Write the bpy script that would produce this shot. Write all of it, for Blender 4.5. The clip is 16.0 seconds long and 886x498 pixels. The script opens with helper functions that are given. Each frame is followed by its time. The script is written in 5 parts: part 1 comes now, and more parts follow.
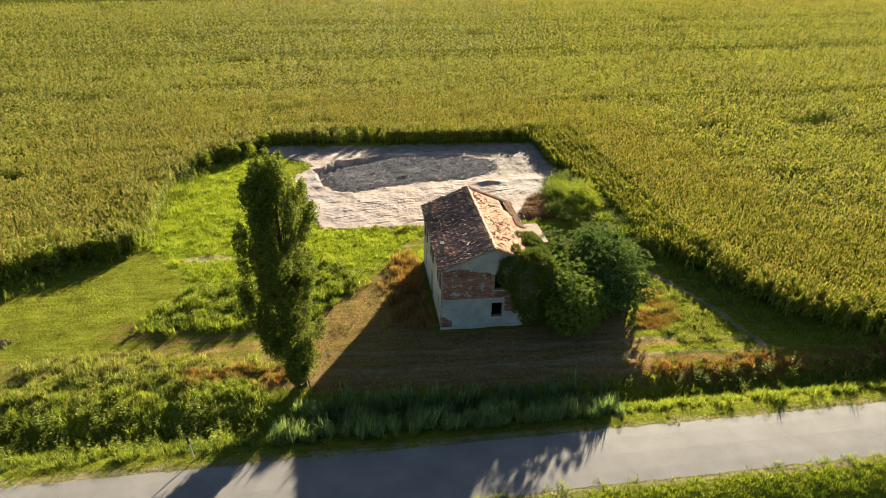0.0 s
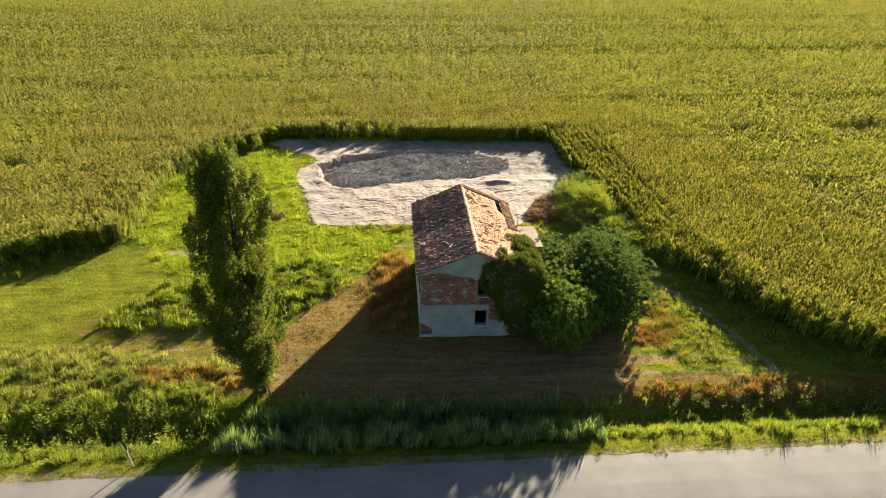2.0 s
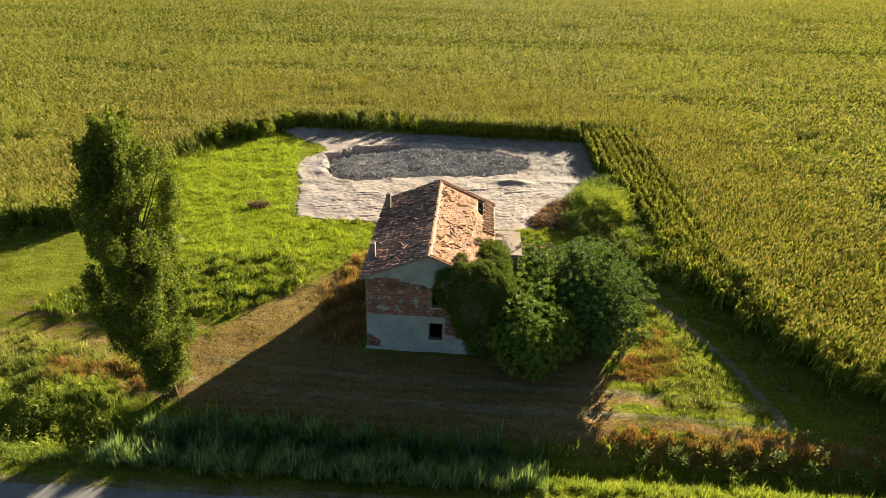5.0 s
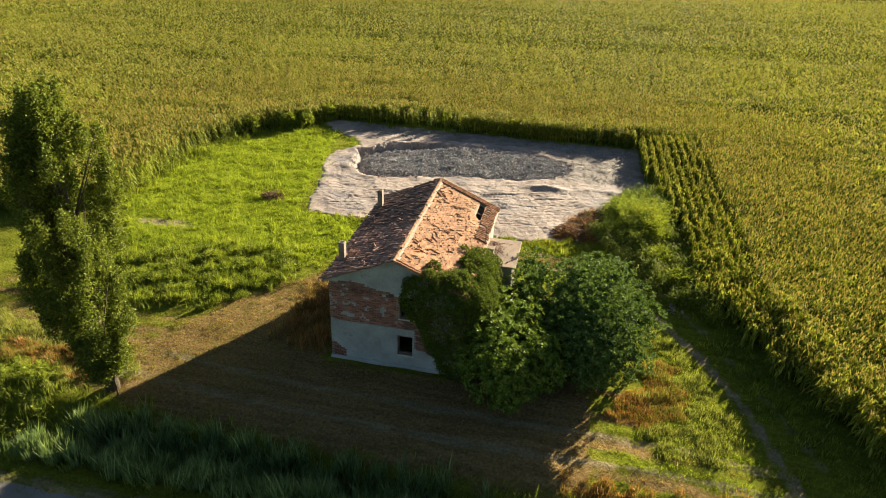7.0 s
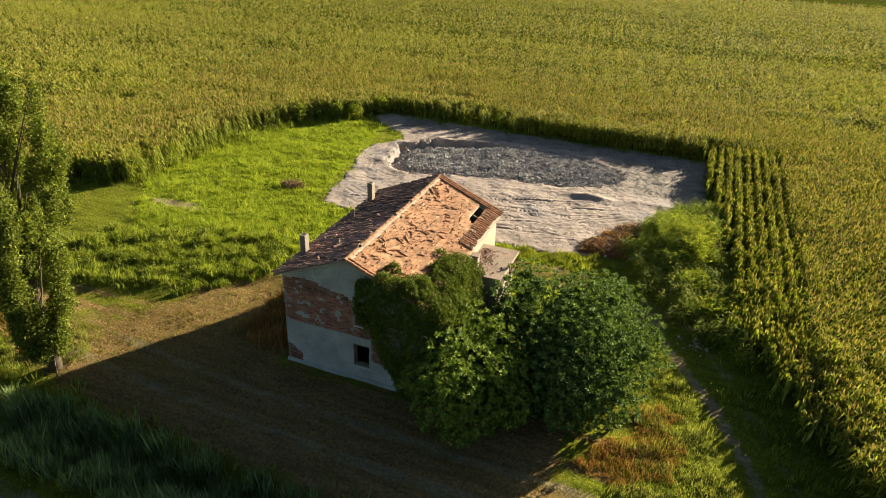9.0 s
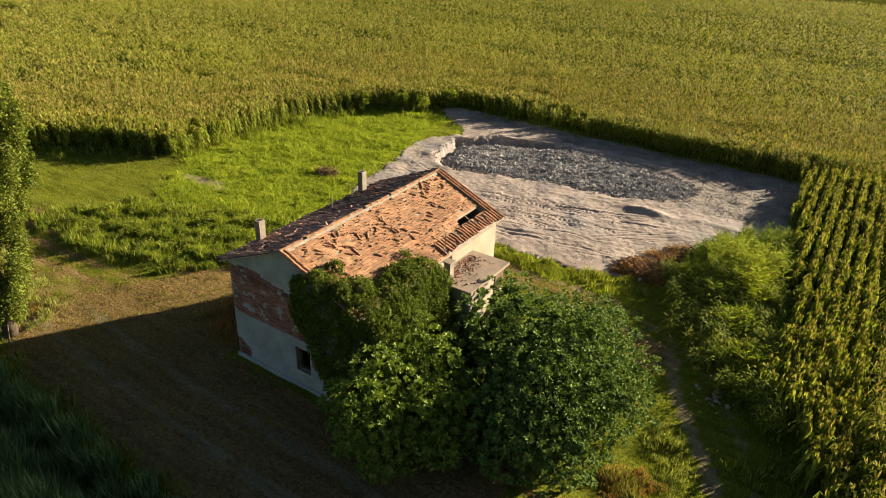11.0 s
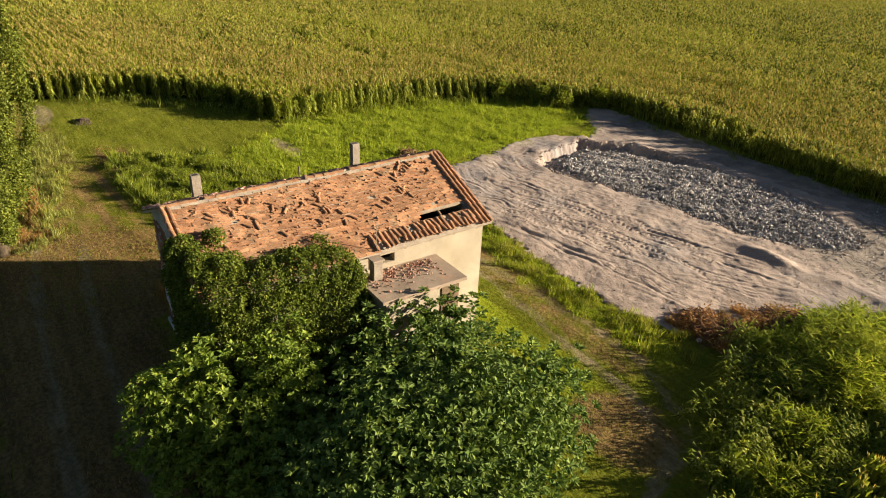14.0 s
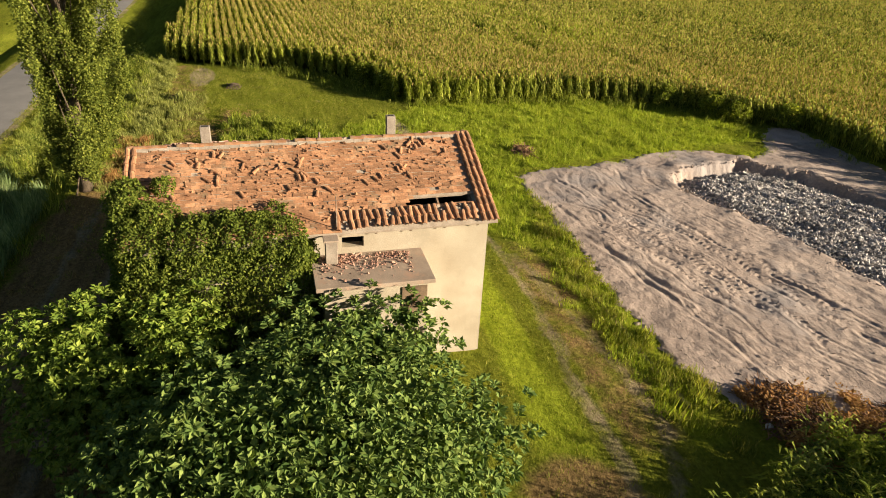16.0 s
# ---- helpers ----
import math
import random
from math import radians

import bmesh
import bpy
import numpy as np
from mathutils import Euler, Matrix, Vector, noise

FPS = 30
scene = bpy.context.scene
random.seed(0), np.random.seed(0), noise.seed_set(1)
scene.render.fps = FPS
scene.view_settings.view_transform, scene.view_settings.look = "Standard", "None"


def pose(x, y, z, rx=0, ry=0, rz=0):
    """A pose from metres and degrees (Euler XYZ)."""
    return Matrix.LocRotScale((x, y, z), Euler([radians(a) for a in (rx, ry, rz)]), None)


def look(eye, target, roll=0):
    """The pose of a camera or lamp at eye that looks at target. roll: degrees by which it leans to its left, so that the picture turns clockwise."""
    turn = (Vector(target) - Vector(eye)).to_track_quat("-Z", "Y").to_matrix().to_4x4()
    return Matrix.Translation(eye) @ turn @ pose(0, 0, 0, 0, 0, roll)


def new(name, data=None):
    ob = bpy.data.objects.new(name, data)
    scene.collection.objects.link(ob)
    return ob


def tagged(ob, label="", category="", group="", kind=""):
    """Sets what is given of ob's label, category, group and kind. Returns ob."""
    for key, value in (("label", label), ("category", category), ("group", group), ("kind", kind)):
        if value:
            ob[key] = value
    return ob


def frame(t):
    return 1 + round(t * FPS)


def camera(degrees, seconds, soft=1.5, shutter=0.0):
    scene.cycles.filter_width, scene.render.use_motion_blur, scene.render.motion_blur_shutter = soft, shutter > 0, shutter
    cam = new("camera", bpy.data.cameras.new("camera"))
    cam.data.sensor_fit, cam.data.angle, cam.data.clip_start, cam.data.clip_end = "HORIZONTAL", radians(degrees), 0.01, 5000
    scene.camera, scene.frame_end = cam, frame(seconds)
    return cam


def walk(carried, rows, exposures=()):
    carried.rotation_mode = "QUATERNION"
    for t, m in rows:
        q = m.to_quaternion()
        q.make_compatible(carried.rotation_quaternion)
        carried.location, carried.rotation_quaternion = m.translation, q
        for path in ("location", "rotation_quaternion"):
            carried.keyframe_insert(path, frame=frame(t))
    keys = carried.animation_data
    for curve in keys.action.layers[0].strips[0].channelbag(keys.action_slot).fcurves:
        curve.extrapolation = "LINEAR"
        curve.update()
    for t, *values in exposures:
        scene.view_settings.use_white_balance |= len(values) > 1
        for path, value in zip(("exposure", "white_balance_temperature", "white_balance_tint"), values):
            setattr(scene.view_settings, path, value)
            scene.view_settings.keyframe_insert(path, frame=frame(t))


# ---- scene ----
import collections

cam = camera(67.8, 16.0, 0.95)
PATH = [
    (0, (-9.698, -38.240, 26.872), (-8.297, -29.483, 22.252), 1.71),
    (0.5, (-8.635, -37.622, 26.591), (-7.388, -28.845, 21.962), 1.72),
    (1, (-7.552, -37.058, 26.227), (-6.462, -28.260, 21.601), 1.71),
    (1.5, (-6.478, -36.416, 25.889), (-5.539, -27.602, 21.260), 1.75),
    (2, (-5.312, -35.833, 25.587), (-4.538, -27.004, 20.954), 1.74),
    (2.5, (-4.149, -35.148, 25.320), (-3.535, -26.313, 20.677), 1.80),
    (3, (-2.887, -34.410, 24.976), (-2.446, -25.566, 20.330), 1.74),
    (3.5, (-1.567, -33.626, 24.592), (-1.311, -24.776, 19.944), 1.70),
    (4, (-0.364, -32.825, 24.121), (-0.271, -23.965, 19.485), 1.81),
    (6.5, (6.296, -27.755, 22.065), (4.906, -18.998, 17.442), 2.06),
    (7, (7.691, -26.594, 21.645), (5.967, -17.893, 17.027), 2.02),
    (7.5, (8.994, -25.393, 21.232), (6.945, -16.762, 16.616), 2.08),
    (8, (10.329, -24.079, 20.801), (7.900, -15.544, 16.191), 2.07),
    (8.5, (11.477, -22.767, 20.324), (8.692, -14.334, 15.728), 2.09),
    (9, (12.640, -21.362, 19.868), (9.472, -13.062, 15.277), 2.21),
    (11.5, (17.890, -13.269, 17.770), (12.708, -6.065, 13.160), 2.43),
    (12, (18.754, -11.490, 17.286), (13.173, -4.584, 12.685), 2.49),
    (12.5, (19.554, -9.609, 16.890), (13.586, -3.039, 12.283), 2.44),
    (13, (20.171, -7.671, 16.361), (13.807, -1.477, 11.763), 2.48),
    (13.5, (20.661, -5.725, 16.004), (13.881, -0.009, 11.381), 2.60),
    (14, (21.028, -3.726, 15.545), (13.845, 1.462, 10.910), 2.74),
    (14.5, (21.251, -1.704, 15.039), (13.667, 2.882, 10.407), 2.76),
    (15, (21.304, 0.309, 14.524), (13.357, 4.231, 9.892), 2.90),
    (15.5, (21.313, 2.387, 14.038), (13.037, 5.587, 9.427), 2.60),
    (16, (21.061, 4.370, 13.564), (12.537, 6.778, 8.924), 2.91),
]
walk(cam, [(t, look(eye, target, roll)) for t, eye, target, roll in PATH], [(0, 2.46, 6050, 7), (4, 2.40, 6050, 5), (9, 2.06, 6150, 5), (12.5, 1.80, 6250, 9), (16, 1.70, 6250, 10)])

# ---- world, sun, exposure ----
SUN_AZIMUTH, SUN_HEIGHT = 29.5, 14.5
world = bpy.data.worlds.new("evening_sky")
scene.world = world
world.use_nodes = True
wn = world.node_tree.nodes
sky = wn.new("ShaderNodeTexSky")
sky.sky_type = "NISHITA"
sky.sun_disc = False
sky.sun_elevation, sky.sun_rotation = radians(SUN_HEIGHT), radians(SUN_AZIMUTH)
wn["Background"].inputs["Strength"].default_value = 0.023
world.node_tree.links.new(sky.outputs["Color"], wn["Background"].inputs["Color"])
sun = new("sun", bpy.data.lights.new("sun", "SUN"))
sun.data.energy, sun.data.angle, sun.data.color = 5.0, radians(0.6), (1.0, 0.83, 0.58)
_a, _h = radians(SUN_AZIMUTH), radians(SUN_HEIGHT)
sun_way = Vector((math.sin(_a) * math.cos(_h), math.cos(_a) * math.cos(_h), math.sin(_h)))
sun.matrix_world = look(tuple(sun_way * 150), (0, 0, 0))

# ---- materials ----
RNG = np.random.default_rng(7)


def blank(name):
    m = bpy.data.materials.new(name)
    m.use_nodes = True
    return m, m.node_tree.nodes, m.node_tree.links


def ramp(nodes, stops):
    r = nodes.new("ShaderNodeValToRGB")
    e = r.color_ramp.elements
    while len(e) < len(stops):
        e.new(0.5)
    for k, (p, c) in zip(e, stops):
        k.position, k.color = p, (*c, 1)
    return r


def noise_node(nodes, links, scale, detail=6.0, rough=0.6, stretch=None, coord="Object"):
    n = nodes.new("ShaderNodeTexNoise")
    n.inputs["Scale"].default_value, n.inputs["Detail"].default_value, n.inputs["Roughness"].default_value = scale, detail, rough
    tc = nodes.new("ShaderNodeTexCoord")
    if stretch:
        mp = nodes.new("ShaderNodeMapping")
        mp.inputs["Scale"].default_value = stretch
        links.new(tc.outputs[coord], mp.inputs["Vector"])
        links.new(mp.outputs["Vector"], n.inputs["Vector"])
    else:
        links.new(tc.outputs[coord], n.inputs["Vector"])
    return n


def mix(nodes, links, fac, a, b, how="MIX"):
    m = nodes.new("ShaderNodeMix")
    m.data_type, m.blend_type = "RGBA", how
    for key, v in (("Factor", fac), ("A", a), ("B", b)):
        s = next(i for i in m.inputs if i.name == key and (i.type == "VALUE" if key == "Factor" else i.type == "RGBA"))
        if isinstance(v, (int, float)):
            s.default_value = v
        elif isinstance(v, tuple):
            s.default_value = (*v, 1)
        else:
            links.new(v, s)
    return next(o for o in m.outputs if o.type == "RGBA")


def bump(nodes, links, height, strength, distance, shader):
    b = nodes.new("ShaderNodeBump")
    b.inputs["Strength"].default_value, b.inputs["Distance"].default_value = strength, distance
    links.new(height, b.inputs["Height"])
    links.new(b.outputs["Normal"], shader.inputs["Normal"])


def surface(name, stops, scale=3.0, fine=40.0, rough=0.85, relief=0.02, island=0.0, obj=0.0, stains=None, gloss=0.3, streak=None):
    """Mineral or wooden surface: a two-scale mottled colour with fine relief."""
    m, n, l = blank(name)
    s = n["Principled BSDF"]
    big = noise_node(n, l, scale)
    small = noise_node(n, l, fine, 4.0)
    r = ramp(n, stops)
    l.new(big.outputs["Fac"], r.inputs["Fac"])
    col = r.outputs["Color"]
    g = ramp(n, [(0.3, (0.72, 0.72, 0.72)), (0.7, (1.2, 1.2, 1.2))])
    l.new(small.outputs["Fac"], g.inputs["Fac"])
    col = mix(n, l, 0.7, col, g.outputs["Color"], "MULTIPLY")
    for amount, out in ((island, "isl"), (obj, "obj")):
        if amount:
            if out == "isl":
                src = n.new("ShaderNodeNewGeometry").outputs["Random Per Island"]
            else:
                src = n.new("ShaderNodeObjectInfo").outputs["Random"]
            v = ramp(n, [(0.0, (1 - amount,) * 3), (1.0, (1 + amount, 1 + amount * 0.9, 1 + amount * 0.8))])
            l.new(src, v.inputs["Fac"])
            col = mix(n, l, 1.0, col, v.outputs["Color"], "MULTIPLY")
    if stains:
        st = noise_node(n, l, stains[0], 8.0, 0.7)
        f = ramp(n, [(stains[2], (0, 0, 0)), (stains[2] + 0.12, (1, 1, 1))])
        l.new(st.outputs["Fac"], f.inputs["Fac"])
        col = mix(n, l, f.outputs["Color"], col, stains[1])
    l.new(col, s.inputs["Base Color"])
    s.inputs["Roughness"].default_value = rough
    s.inputs["Specular IOR Level"].default_value = gloss
    if streak:
        drag = noise_node(n, l, 1.0, 7.0, 0.6, (streak[0], streak[1], 1.0))
        cut = ramp(n, [(0.42, (0, 0, 0)), (0.52, (1, 1, 1))])
        l.new(drag.outputs["Fac"], cut.inputs["Fac"])
        first = n.new("ShaderNodeBump")
        first.inputs["Strength"].default_value, first.inputs["Distance"].default_value = 0.5, streak[2]
        l.new(cut.outputs["Color"], first.inputs["Height"])
    if relief:
        bump(n, l, small.outputs["Fac"], 0.6, relief, s)
        if streak:
            l.new(first.outputs["Normal"], s.inputs["Normal"].links[0].from_node.inputs["Normal"])
    return m


def foliage(name, stops, glow=0.35, rough=0.5, patch=0.0, patch_scale=0.03, patch_color=(0.3, 0.3, 0.05), gloss=0.35):
    """Leaf: colour differs from leaf to leaf, some light passes through."""
    m, n, l = blank(name)
    s = n["Principled BSDF"]
    geo = n.new("ShaderNodeNewGeometry")
    r = ramp(n, stops)
    l.new(geo.outputs["Random Per Island"], r.inputs["Fac"])
    col = r.outputs["Color"]
    if patch:
        big = noise_node(n, l, patch_scale, 3.0)
        f = ramp(n, [(0.45, (0, 0, 0)), (0.66, (patch, patch, patch))])
        l.new(big.outputs["Fac"], f.inputs["Fac"])
        col = mix(n, l, f.outputs["Color"], col, patch_color)
    l.new(col, s.inputs["Base Color"])
    s.inputs["Roughness"].default_value = rough
    s.inputs["Specular IOR Level"].default_value = gloss
    t = n.new("ShaderNodeBsdfTranslucent")
    warm = mix(n, l, 1.0, col, (1.02, 1.04, 0.50), "MULTIPLY")
    l.new(warm, t.inputs["Color"])
    x = n.new("ShaderNodeMixShader")
    x.inputs["Fac"].default_value = glow
    l.new(s.outputs["BSDF"], x.inputs[1])
    l.new(t.outputs["BSDF"], x.inputs[2])
    l.new(x.outputs["Shader"], n["Material Output"].inputs["Surface"])
    return m


CORN_LEAF = foliage("corn_leaf", [(0, (0.075, 0.095, 0.013)), (0.4, (0.185, 0.215, 0.03)), (0.7, (0.335, 0.36, 0.052)), (1, (0.46, 0.45, 0.11))], 0.5, 0.65, patch=0.4, patch_scale=0.045, patch_color=(0.36, 0.41, 0.035), gloss=0.06)
CORN_TASSEL = foliage("corn_tassel", [(0, (0.28, 0.19, 0.06)), (1, (0.52, 0.40, 0.16))], 0.3, 0.9, gloss=0.0)
GRASS_LUSH = foliage("lush_grass", [(0, (0.13, 0.19, 0.014)), (0.6, (0.28, 0.35, 0.028)), (1, (0.48, 0.49, 0.085))], 0.42, 0.75, patch=0.6, patch_scale=0.55, patch_color=(0.37, 0.40, 0.05), gloss=0.06)
GRASS_MOWN = foliage("mown_grass", [(0, (0.10, 0.13, 0.016)), (0.6, (0.20, 0.225, 0.03)), (1, (0.38, 0.34, 0.08))], 0.4, 0.75, patch=0.5, patch_scale=0.4, patch_color=(0.32, 0.29, 0.07), gloss=0.06)
GRASS_DRY = foliage("dry_grass", [(0, (0.20, 0.12, 0.048)), (0.5, (0.36, 0.225, 0.098)), (1, (0.52, 0.375, 0.18))], 0.35, 0.85, patch=0.4, patch_scale=0.5, patch_color=(0.29, 0.235, 0.075), gloss=0.05)
GRASS_RUST = foliage("rusty_grass", [(0, (0.18, 0.085, 0.03)), (0.5, (0.36, 0.18, 0.068)), (1, (0.50, 0.31, 0.13))], 0.35, 0.85, patch=0.5, patch_scale=0.6, patch_color=(0.20, 0.18, 0.05), gloss=0.05)
WEEDS = foliage("weeds", [(0, (0.04, 0.06, 0.010)), (0.45, (0.14, 0.185, 0.024)), (0.85, (0.31, 0.345, 0.05)), (1, (0.48, 0.45, 0.13))], 0.46, 0.75, patch=0.55, patch_scale=0.6, patch_color=(0.35, 0.39, 0.045), gloss=0.06)
WEEDS_PALE = foliage("pale_weeds", [(0, (0.11, 0.13, 0.035)), (0.5, (0.23, 0.25, 0.06)), (1, (0.40, 0.40, 0.14))], 0.42, 0.8, patch=0.5, patch_scale=0.5, patch_color=(0.34, 0.34, 0.075), gloss=0.05)
REED = foliage("reed", [(0, (0.11, 0.155, 0.03)), (0.6, (0.21, 0.265, 0.045)), (1, (0.42, 0.42, 0.12))], 0.4, 0.75, patch=0.6, patch_scale=0.35, patch_color=(0.36, 0.37, 0.06), gloss=0.08)
REED_DULL = foliage("grey_reed", [(0, (0.11, 0.165, 0.065)), (0.6, (0.22, 0.295, 0.12)), (1, (0.36, 0.42, 0.19))], 0.4, 0.7, gloss=0.12)
POPLAR_LEAF = foliage("poplar_leaf", [(0, (0.08, 0.105, 0.016)), (0.6, (0.155, 0.185, 0.029)), (1, (0.26, 0.28, 0.05))], 0.36, 0.65, gloss=0.1)
FIG_LEAF = foliage("fig_leaf", [(0, (0.055, 0.095, 0.025)), (0.5, (0.115, 0.17, 0.042)), (1, (0.21, 0.265, 0.07))], 0.22, 0.65, gloss=0.04)
FIG_YOUNG = foliage("fig_young_leaf", [(0, (0.075, 0.12, 0.017)), (0.5, (0.155, 0.215, 0.03)), (1, (0.26, 0.31, 0.055))], 0.26, 0.55, gloss=0.1)
IVY_LEAF = foliage("ivy_leaf", [(0, (0.06, 0.085, 0.014)), (0.6, (0.12, 0.155, 0.024)), (1, (0.21, 0.235, 0.04))], 0.28, 0.7, gloss=0.05)
BARK = surface("bark", [(0.3, (0.06, 0.045, 0.03)), (0.7, (0.16, 0.12, 0.08))], 4.0, 25.0, 0.95, 0.05)
TWIG = surface("dead_twigs", [(0.3, (0.10, 0.055, 0.03)), (0.7, (0.26, 0.15, 0.085))], 2.0, 20.0, 0.95, 0.01, island=0.4)
SAND = surface("sand", [(0.25, (0.235, 0.183, 0.158)), (0.5, (0.32, 0.252, 0.216)), (0.75, (0.42, 0.336, 0.286))], 0.35, 9.0, 0.95, 0.05, stains=(0.12, (0.245, 0.212, 0.203), 0.50), streak=(1.6, 4.0, 0.012))
RUBBLE = surface("rubble", [(0.3, (0.28, 0.265, 0.26)), (0.6, (0.43, 0.41, 0.405)), (0.8, (0.58, 0.56, 0.55))], 0.8, 14.0, 0.9, 0.02, island=0.4)
# dirty sand by the rubble; also colours the shaded strip before the maize
SAND_DARK = surface("dirty_shaded_sand", [(0.25, (0.13, 0.108, 0.092)), (0.5, (0.22, 0.182, 0.155)), (0.75, (0.33, 0.275, 0.23))], 0.9, 9.0, 0.95, 0.06, streak=(1.0, 5.0, 0.035))
PIT_SOIL = surface("pit_soil", [(0.3, (0.14, 0.13, 0.125)), (0.7, (0.27, 0.25, 0.24))], 0.8, 9.0, 0.95, 0.06)
ASPHALT = surface("asphalt", [(0.3, (0.155, 0.146, 0.14)), (0.7, (0.21, 0.198, 0.19))], 0.5, 60.0, 0.85, 0.008, stains=(1.3, (0.13, 0.12, 0.115), 0.68))
TILE = surface("terracotta", [(0.25, (0.18, 0.085, 0.045)), (0.5, (0.295, 0.155, 0.084)), (0.75, (0.41, 0.245, 0.142))], 1.6, 22.0, 0.94, 0.02, island=0.3, obj=0.3, stains=(1.8, (0.22, 0.15, 0.09), 0.54))
TILE_OLD = surface("mossy_terracotta", [(0.25, (0.24, 0.135, 0.105)), (0.5, (0.41, 0.24, 0.185)), (0.75, (0.56, 0.39, 0.305))], 1.4, 20.0, 0.92, 0.015, island=0.45, obj=0.45, stains=(1.8, (0.30, 0.25, 0.17), 0.60))
MORTAR_DARK = surface("wall_mortar", [(0.3, (0.20, 0.16, 0.13)), (0.7, (0.36, 0.30, 0.25))], 3.0, 25.0, 0.95, 0.01)
BRICK_PIECE = surface("old_brick", [(0.25, (0.16, 0.078, 0.06)), (0.5, (0.28, 0.135, 0.10)), (0.75, (0.40, 0.235, 0.185))], 1.5, 30.0, 0.95, 0.006, island=0.4, obj=0.4, stains=(1.9, (0.13, 0.085, 0.07), 0.58))
MORTAR = surface("roof_mortar", [(0.3, (0.27, 0.215, 0.165)), (0.7, (0.42, 0.35, 0.28))], 3.0, 25.0, 0.95, 0.015)
PLASTER = surface("cream_plaster", [(0.3, (0.30, 0.25, 0.185)), (0.55, (0.37, 0.32, 0.245)), (0.75, (0.44, 0.385, 0.30))], 0.8, 30.0, 0.92, 0.006, stains=(0.9, (0.29, 0.25, 0.19), 0.56))
PLASTER_GREY = surface("weathered_plaster", [(0.3, (0.27, 0.275, 0.27)), (0.55, (0.40, 0.415, 0.41)), (0.75, (0.55, 0.555, 0.54))], 0.8, 24.0, 0.95, 0.01, stains=(1.6, (0.25, 0.23, 0.20), 0.56))
PLASTER_PALE = surface("pale_limewash", [(0.3, (0.50, 0.46, 0.39)), (0.7, (0.68, 0.63, 0.55))], 1.0, 24.0, 0.95, 0.008, stains=(1.3, (0.33, 0.28, 0.22), 0.57))
CONCRETE = surface("concrete", [(0.3, (0.22, 0.165, 0.125)), (0.7, (0.36, 0.28, 0.215))], 1.2, 30.0, 0.95, 0.01, stains=(1.6, (0.36, 0.23, 0.16), 0.54))
CHIMNEY = surface("chimney_render", [(0.3, (0.19, 0.155, 0.125)), (0.7, (0.33, 0.28, 0.23))], 2.0, 25.0, 0.95, 0.01, stains=(3.0, (0.20, 0.15, 0.12), 0.55))
WOOD = surface("old_wood", [(0.3, (0.09, 0.06, 0.04)), (0.7, (0.20, 0.14, 0.09))], 3.0, 40.0, 0.9, 0.005, island=0.3)
METAL = surface("rusty_metal", [(0.3, (0.12, 0.09, 0.07)), (0.7, (0.25, 0.20, 0.16))], 8.0, 60.0, 0.6, 0.002)
POST_WHITE = surface("post_white", [(0.3, (0.36, 0.35, 0.32)), (0.7, (0.54, 0.52, 0.48))], 8.0, 60.0, 0.6, 0.002)
POST_DARK = surface("post_dark", [(0.3, (0.02, 0.02, 0.022)), (0.7, (0.05, 0.045, 0.045))], 8.0, 60.0, 0.6, 0.002)
# near-black: the gloom inside rooms and flues is put into the colour
DARK_ROOM = surface("room_dark", [(0.3, (0.03, 0.027, 0.024)), (0.7, (0.07, 0.06, 0.05))], 2.0, 20.0, 0.95, 0.0)


